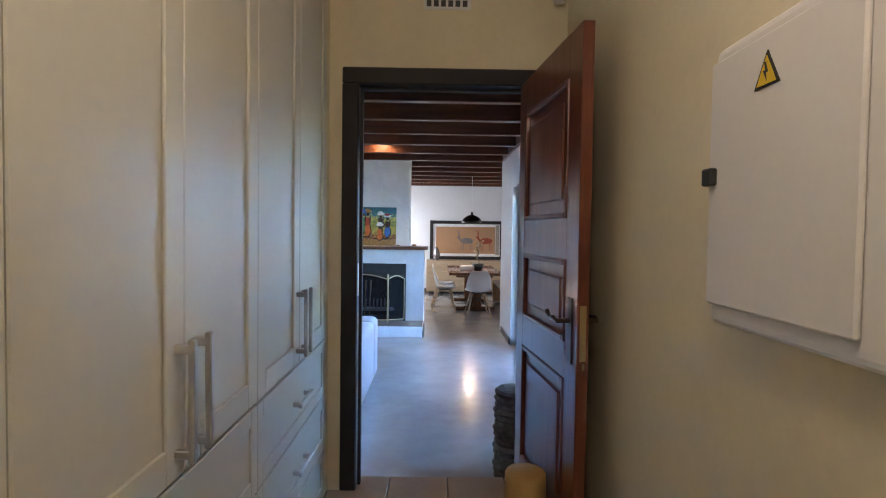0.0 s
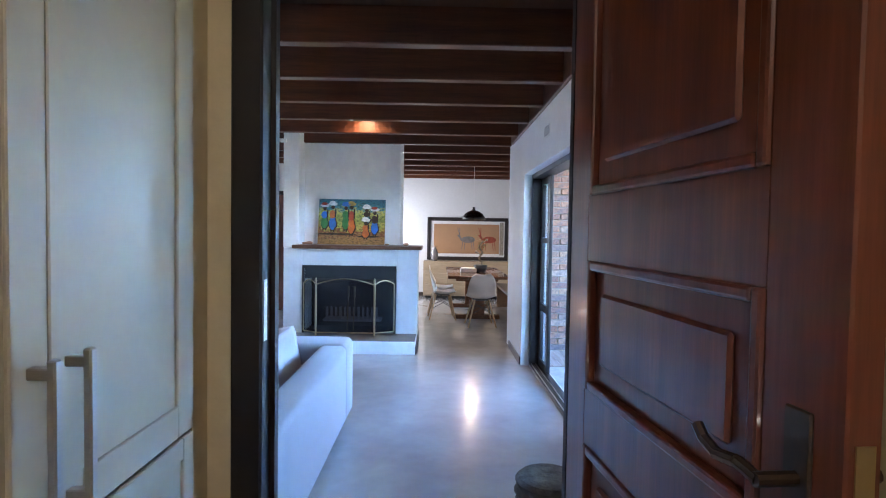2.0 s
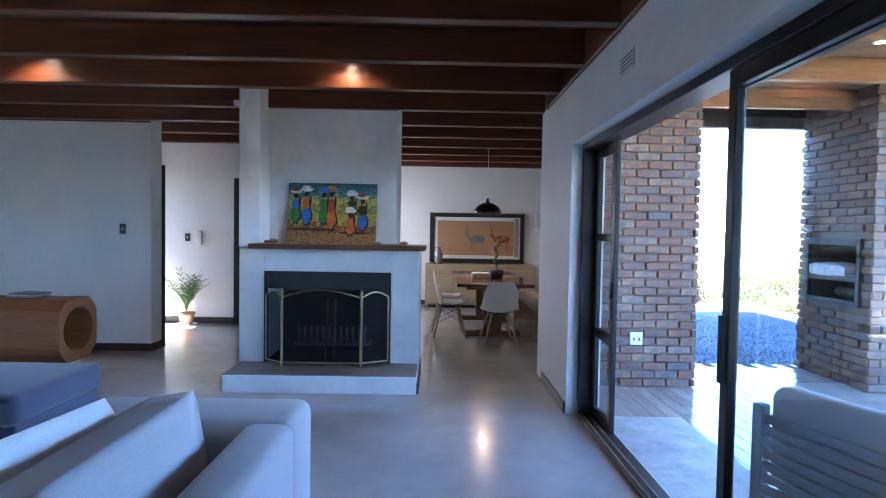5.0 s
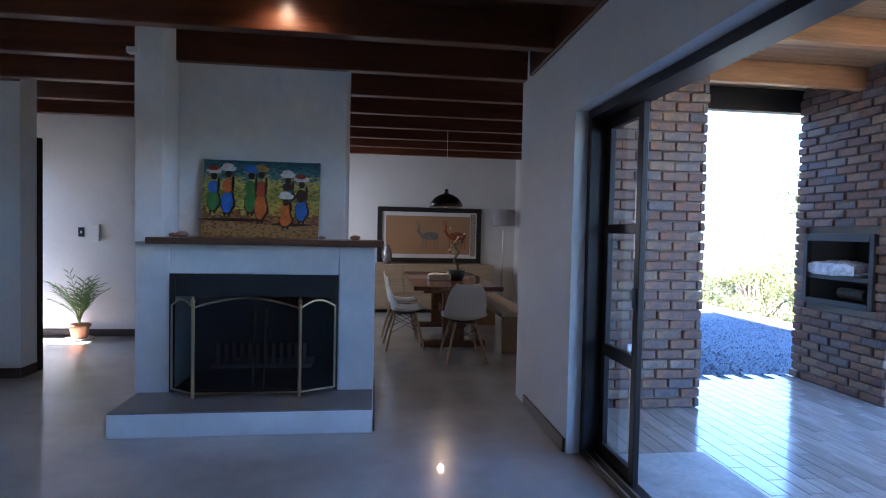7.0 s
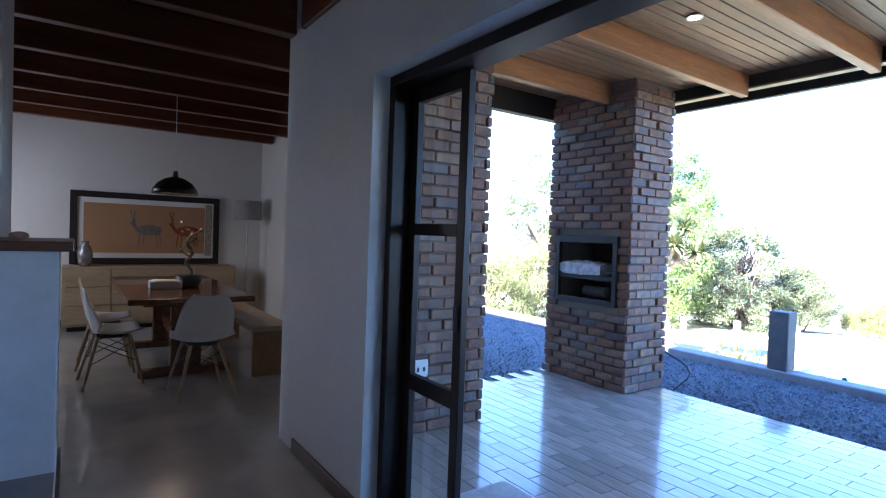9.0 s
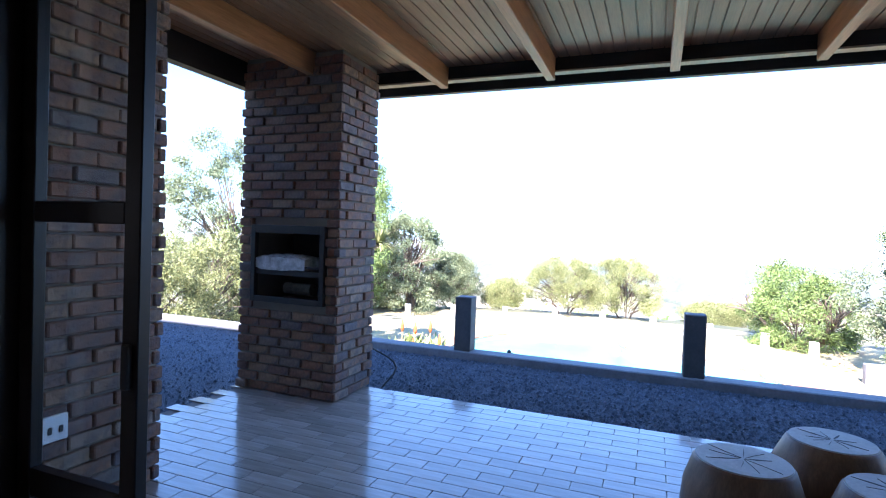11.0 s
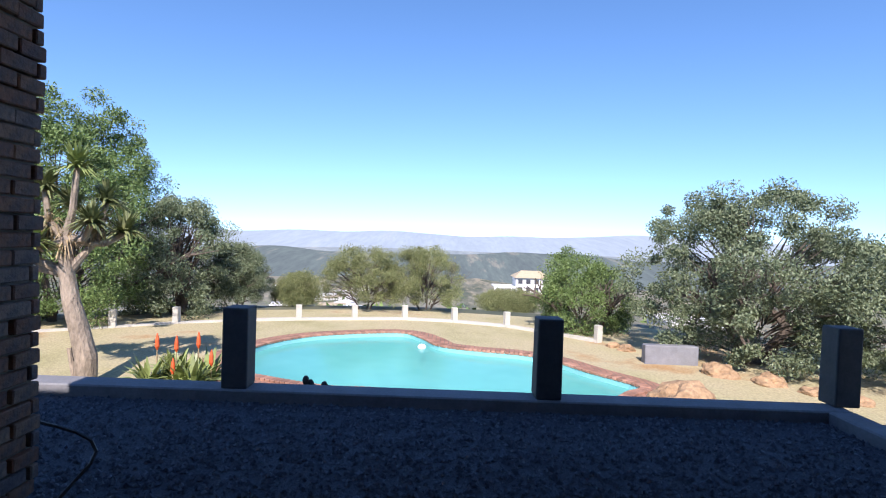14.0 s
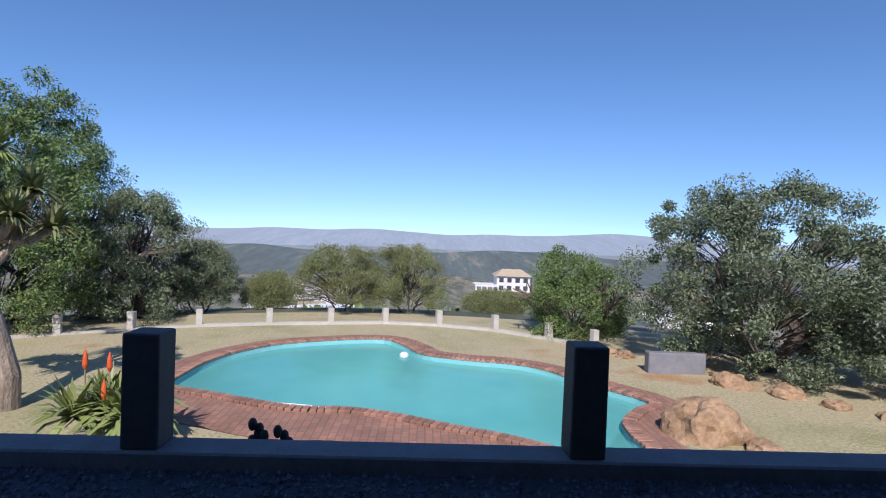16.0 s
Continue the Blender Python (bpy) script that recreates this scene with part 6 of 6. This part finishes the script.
# yucca-like tree with a crooked trunk
yt = thing("yucca_tree", "crooked pale-barked tree aloe with leaf rosettes", "tree", place=(12.05, 12.75, LZ))
bm = bmesh.new()
spine = [Vector((0, 0, -0.1)), Vector((-0.02, -0.03, 0.5)), Vector((-0.02, 0.1, 1.0)), Vector((-0.03, 0.25, 1.5)), Vector((0, 0.36, 2.0)), Vector((0, 0.4, 2.6))]
for i, (a, b_) in enumerate(zip(spine, spine[1:])):
    rod(bm, a, b_, 0.2 - 0.018 * i, 0.2 - 0.018 * (i + 1), 12)
    ball(bm, b_, 0.2 - 0.018 * (i + 1), u=12, v=8)
heads = []
for k, (dx, dy, dz) in enumerate(((0, -0.15, 1.9), (0.3, -0.5, 1.3), (0.1, 0.5, 1.5), (-0.2, 0.95, 0.9), (0.2, -0.9, 0.75), (0.3, 0.15, 1.2), (-0.3, 0.4, 0.5), (0.2, 1.35, 0.5), (-0.2, -0.55, 0.9))):
    a = spine[-1 - (k % 2)]
    tip = spine[-2] + Vector((dx, dy, dz))
    m_ = (a + tip) / 2 + Vector((0, dy * 0.2, -0.12))
    rod(bm, a, m_, 0.085, 0.06, 8)
    rod(bm, m_, tip, 0.06, 0.05, 8)
    heads.append(tip)
rod(bm, (0, 0.15, -0.05), (0.05, 0.33, 0.65), 0.05, 0.04, 8)
part("trunk", bm, PALE_BARK, yt)


def rosette(bm, c, n, ln, w, up=0.25, seed=0, droop=0.25):
    r = random.Random(seed)
    for k in range(n):
        a, e = r.uniform(0, 6.283), r.uniform(-0.3 + up, 1.3)
        d = Vector((math.cos(a) * math.cos(e), math.sin(a) * math.cos(e), math.sin(e)))
        s = d.cross(Vector((0, 0, 1))).normalized() * w
        l = ln * r.uniform(0.7, 1.15)
        p1 = c + d * l * 0.5
        p2 = c + d * l - Vector((0, 0, droop * l * math.cos(e)))
        a0, a1, b0, b1, tp = (bm.verts.new(v) for v in (c - s * 0.7, c + s * 0.7, p1 - s + Vector((0, 0, w * 0.4)), p1 + s + Vector((0, 0, w * 0.4)), p2))
        bm.faces.new((a0, a1, b1, b0))
        bm.faces.new((b0, b1, tp))


for k, h in enumerate(heads):
    bm = bmesh.new()
    rosette(bm, h, 170, 0.52, 0.026, 0.1, k)
    part("rosette", bm, LEAF_OLIVE if k % 3 else ALOE, yt)
for k, h in enumerate((spine[-1], spine[-1] + Vector((0, 0.3, 0.3)), spine[-1] + Vector((0.1, -0.5, 0.25)))):
    bm = bmesh.new()
    rosette(bm, h, 60, 0.38, 0.012, -1.0, 30 + k, 0.7)
    part("dry_leaves", bm, DRY, yt, "dry straw-coloured leaves")

al = thing("aloe", "green aloe clump with orange-red flower spikes", "aloe", place=(10.7, 10.4, LZ))
for k, (x, y) in enumerate(((0, 0), (0.25, -0.35), (-0.15, 0.4), (0.3, 0.25), (-0.2, -0.3))):
    bm = bmesh.new()
    rosette(bm, Vector((x, y, 0.45)), 80, 0.6, 0.04, 0.0, 80 + k, 0.3)
    part("rosette", bm, ALOE, al)
for k, (x, y, z) in enumerate(((0, 0.35, 1.25), (0.1, 0.1, 1.2), (0.2, -0.2, 1.25), (0.1, -0.45, 1.0), (-0.1, 0.05, 0.9))):
    st = part("stalk", rod(bmesh.new(), (x, y, 0.3), (x, y, z - 0.2), 0.012, 0.01), DRY, al)
    part("flower", lathe(bmesh.new(), (x, y, z - 0.25), [(0.012, 0), (0.036, 0.06), (0.03, 0.16), (0.008, 0.26)], 10), ALOE_RED, st, "orange-red flower spike")
for k, (y, h) in enumerate(((7.63, 0.3), (7.45, 0.18))):
    sc = thing("dark_succulent", "small dark stubby succulent below the kerb", "plant", place=(7.6, y, LZ))
    bm = rod(bmesh.new(), (0, 0, 0), (0, 0, 1.25 + h * 0.6), 0.03, 0.034)
    for j in range(5):
        ball(bm, (0.02 * math.cos(j * 2), 0.05 * math.sin(j * 2.1), 1.2 + h * 0.4 + j * 0.04), 0.034, 1, 1, 1.4, 8, 6)
    part("stem", bm, SOOT, sc)

# ---- distance ----


def far_house(base, turn, k=0.78):
    h = thing("far_house", "white two-storey villa with tan hipped roof on the slope", "house", place=base, turn=turn)
    h.scale = (k, k, k)
    part("wall", B((-5, -6, 0, 5, 6, 5.6)), HOUSE_WHITE, h)
    part("terrace", B((-7, -9, -3, 5, 6, 0)), HOUSE_BRICK, h)
    bm = bmesh.new()
    v = [bm.verts.new(p) for p in ((-5.8, -6.8, 5.6), (5.8, -6.8, 5.6), (5.8, 6.8, 5.6), (-5.8, 6.8, 5.6), (0, -3.5, 8), (0, 3.5, 8))]
    for f in ((0, 1, 4), (1, 2, 5, 4), (2, 3, 5), (3, 0, 4, 5), (3, 2, 1, 0)):
        bm.faces.new([v[i] for i in f])
    part("roof", bm, HOUSE_ROOF, h)
    for y in (-4.4, -1.5, 1.5, 4.4):
        for z in (0.6, 3.4):
            part("window", B((-5.08, y - 0.8, z, -4.98, y + 0.8, z + 1.6)), HOUSE_WINDOW, h)
    part("balcony", B((-7, 5.9, 1.8, 4, 14, 2.3)), HOUSE_WHITE, h)
    for y in (7.5, 9.5, 11.5, 13.5):
        part("pillar", B((-6.9, y, -2, -6.5, y + 0.4, 1.8)), HOUSE_WHITE, h)


far_house((158, -19.5, -14.2), 0)
gh = thing("white_outbuilding", "small white building among the trees below", "house", place=(27.5, -5.5, -4.6))
part("wall", B((-1.5, -1.6, 0, 1.5, 1.6, 2.3)), HOUSE_WHITE, gh)
part("roof", B((-1.7, -1.8, 2.3, 1.7, 1.8, 2.45)), HOUSE_WHITE, gh)
part("window", B((-1.54, -0.9, 0.8, -1.5, 0.1, 1.7)), HOUSE_WINDOW, gh)
rh = random.Random(9)
for k in range(46):
    d = rh.uniform(420, 900)
    a = radians(rh.uniform(8, 17))
    x, y = 4 + d * math.cos(a), 6 + d * math.sin(a)
    w, l, hh = rh.uniform(5, 9), rh.uniform(8, 26), rh.uniform(4, 7)
    t = thing("valley_building", "small pale building in the valley town", "building", "valley town", (x, y, ground_height(x, y) - 1), rh.uniform(0, 90))
    part("wall", B((-w, -l / 2, 0, w, l / 2, hh)), HOUSE_WHITE, t)
    part("roof", B((-w - 0.5, -l / 2 - 0.5, hh, w + 0.5, l / 2 + 0.5, hh + 0.8)), HOUSE_ROOF if k % 3 == 0 else HOUSE_WHITE, t)
# dark bush scattered down the slope
centres, rads = [], []
for k in range(1500):
    d = 32 + 800 * rh.random() ** 1.6
    a = radians(rh.uniform(-48, 50))
    x, y = 4 + d * math.cos(a), 6 + d * math.sin(a)
    r = rh.uniform(0.6, 1.5) * (1 + d / 260)
    centres.append((x, y, ground_height(x, y) + r * 0.5))
    rads.append(r)
me = leaf_cloud("bush_scatter", centres, rads, 70, 0.55, 77)
me.materials.append(LEAF_GREEN)
tagged(new("bush_scatter", me), "scattered dark bush down the hillside", "bush", kind="stuff")


def ridge(name, dist, base, height, seed, material, wob, label, deep):
    bm = bmesh.new()
    rows = []
    for j in range(7):
        f = j / 6
        row = []
        for i in range(161):
            a = radians(-75 + 150 * i / 160)
            d = dist + deep * f
            h = base + (height * (0.55 + wob * noise.noise(Vector((i * 0.045, seed, 0))) + 0.25 * wob * noise.noise(Vector((i * 0.16, seed, 4)))) - base * 0) * math.sin(f * math.pi / 2) ** 1.3
            row.append(bm.verts.new((4 + d * math.cos(a), 6 + d * math.sin(a), h)))
        rows.append(row)
    for a, b_ in zip(rows, rows[1:]):
        for i in range(160):
            bm.faces.new((a[i], b_[i], b_[i + 1], a[i + 1]))
    ob = structure(name, bm, material, label, "backdrop")
    ob.data.polygons.foreach_set("use_smooth", [True] * len(ob.data.polygons))


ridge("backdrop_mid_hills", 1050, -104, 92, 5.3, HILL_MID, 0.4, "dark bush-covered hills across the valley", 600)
ridge("backdrop_plain", 2100, -112, 52, 6.0, PLAIN_FAR, 0.25, "plain beyond the hills, paled by painted haze", 1000)
ridge("backdrop_far_ridge", 3150, -96, 215, 9.0, HILL_FAR, 0.35, "far ridge on the horizon under painted blue haze", 1250)

# ---- tiles, last ----
tile_m = to_mesh("clay_tile", B((-0.147, -0.147, -0.006, 0.147, 0.147, 0.006), bevel=0.003), CLAY_TILE)
for i in range(4):
    for j in range(9):
        ob = new("clay_tile", tile_m)
        ob.parent = passage_floor
        ob.matrix_basis = pose(-0.02 + i * 0.3, 2.99 - j * 0.3, PF - 0.006)
TL, TW = 0.345, 0.115
deck = bpy.data.objects["patio_slab"]
tm = to_mesh("deck_tile", B((-TW / 2 + 0.002, -TL / 2 + 0.002, -0.012, TW / 2 - 0.002, TL / 2 - 0.002, 0.0), bevel=0.0018), DECK_TILE)
rest = bmesh.new()
i = 0
count = 0
while 1.7 + i * TW < 5.0:
    x = 1.7 + i * TW
    j = 0
    while True:
        y = 9.3 - (TL * 0.5 if i % 2 else 0) - j * TL - TL * 0.15
        if y < 2.0:
            break
        if 5.2 < y and x > 2.2 and count < 300:
            ob = new("deck_tile", tm)
            ob.parent = deck
            ob.matrix_basis = pose(x, y, PT)
            count += 1
        else:
            box(rest, x - TW / 2 + 0.002, y - TL / 2 + 0.002, PT - 0.012, x + TW / 2 - 0.002, y + TL / 2 - 0.002, PT)
        j += 1
    i += 1
ob = part("deck_tiles", rest, DECK_TILE, deck)
tagged(ob, kind="stuff")
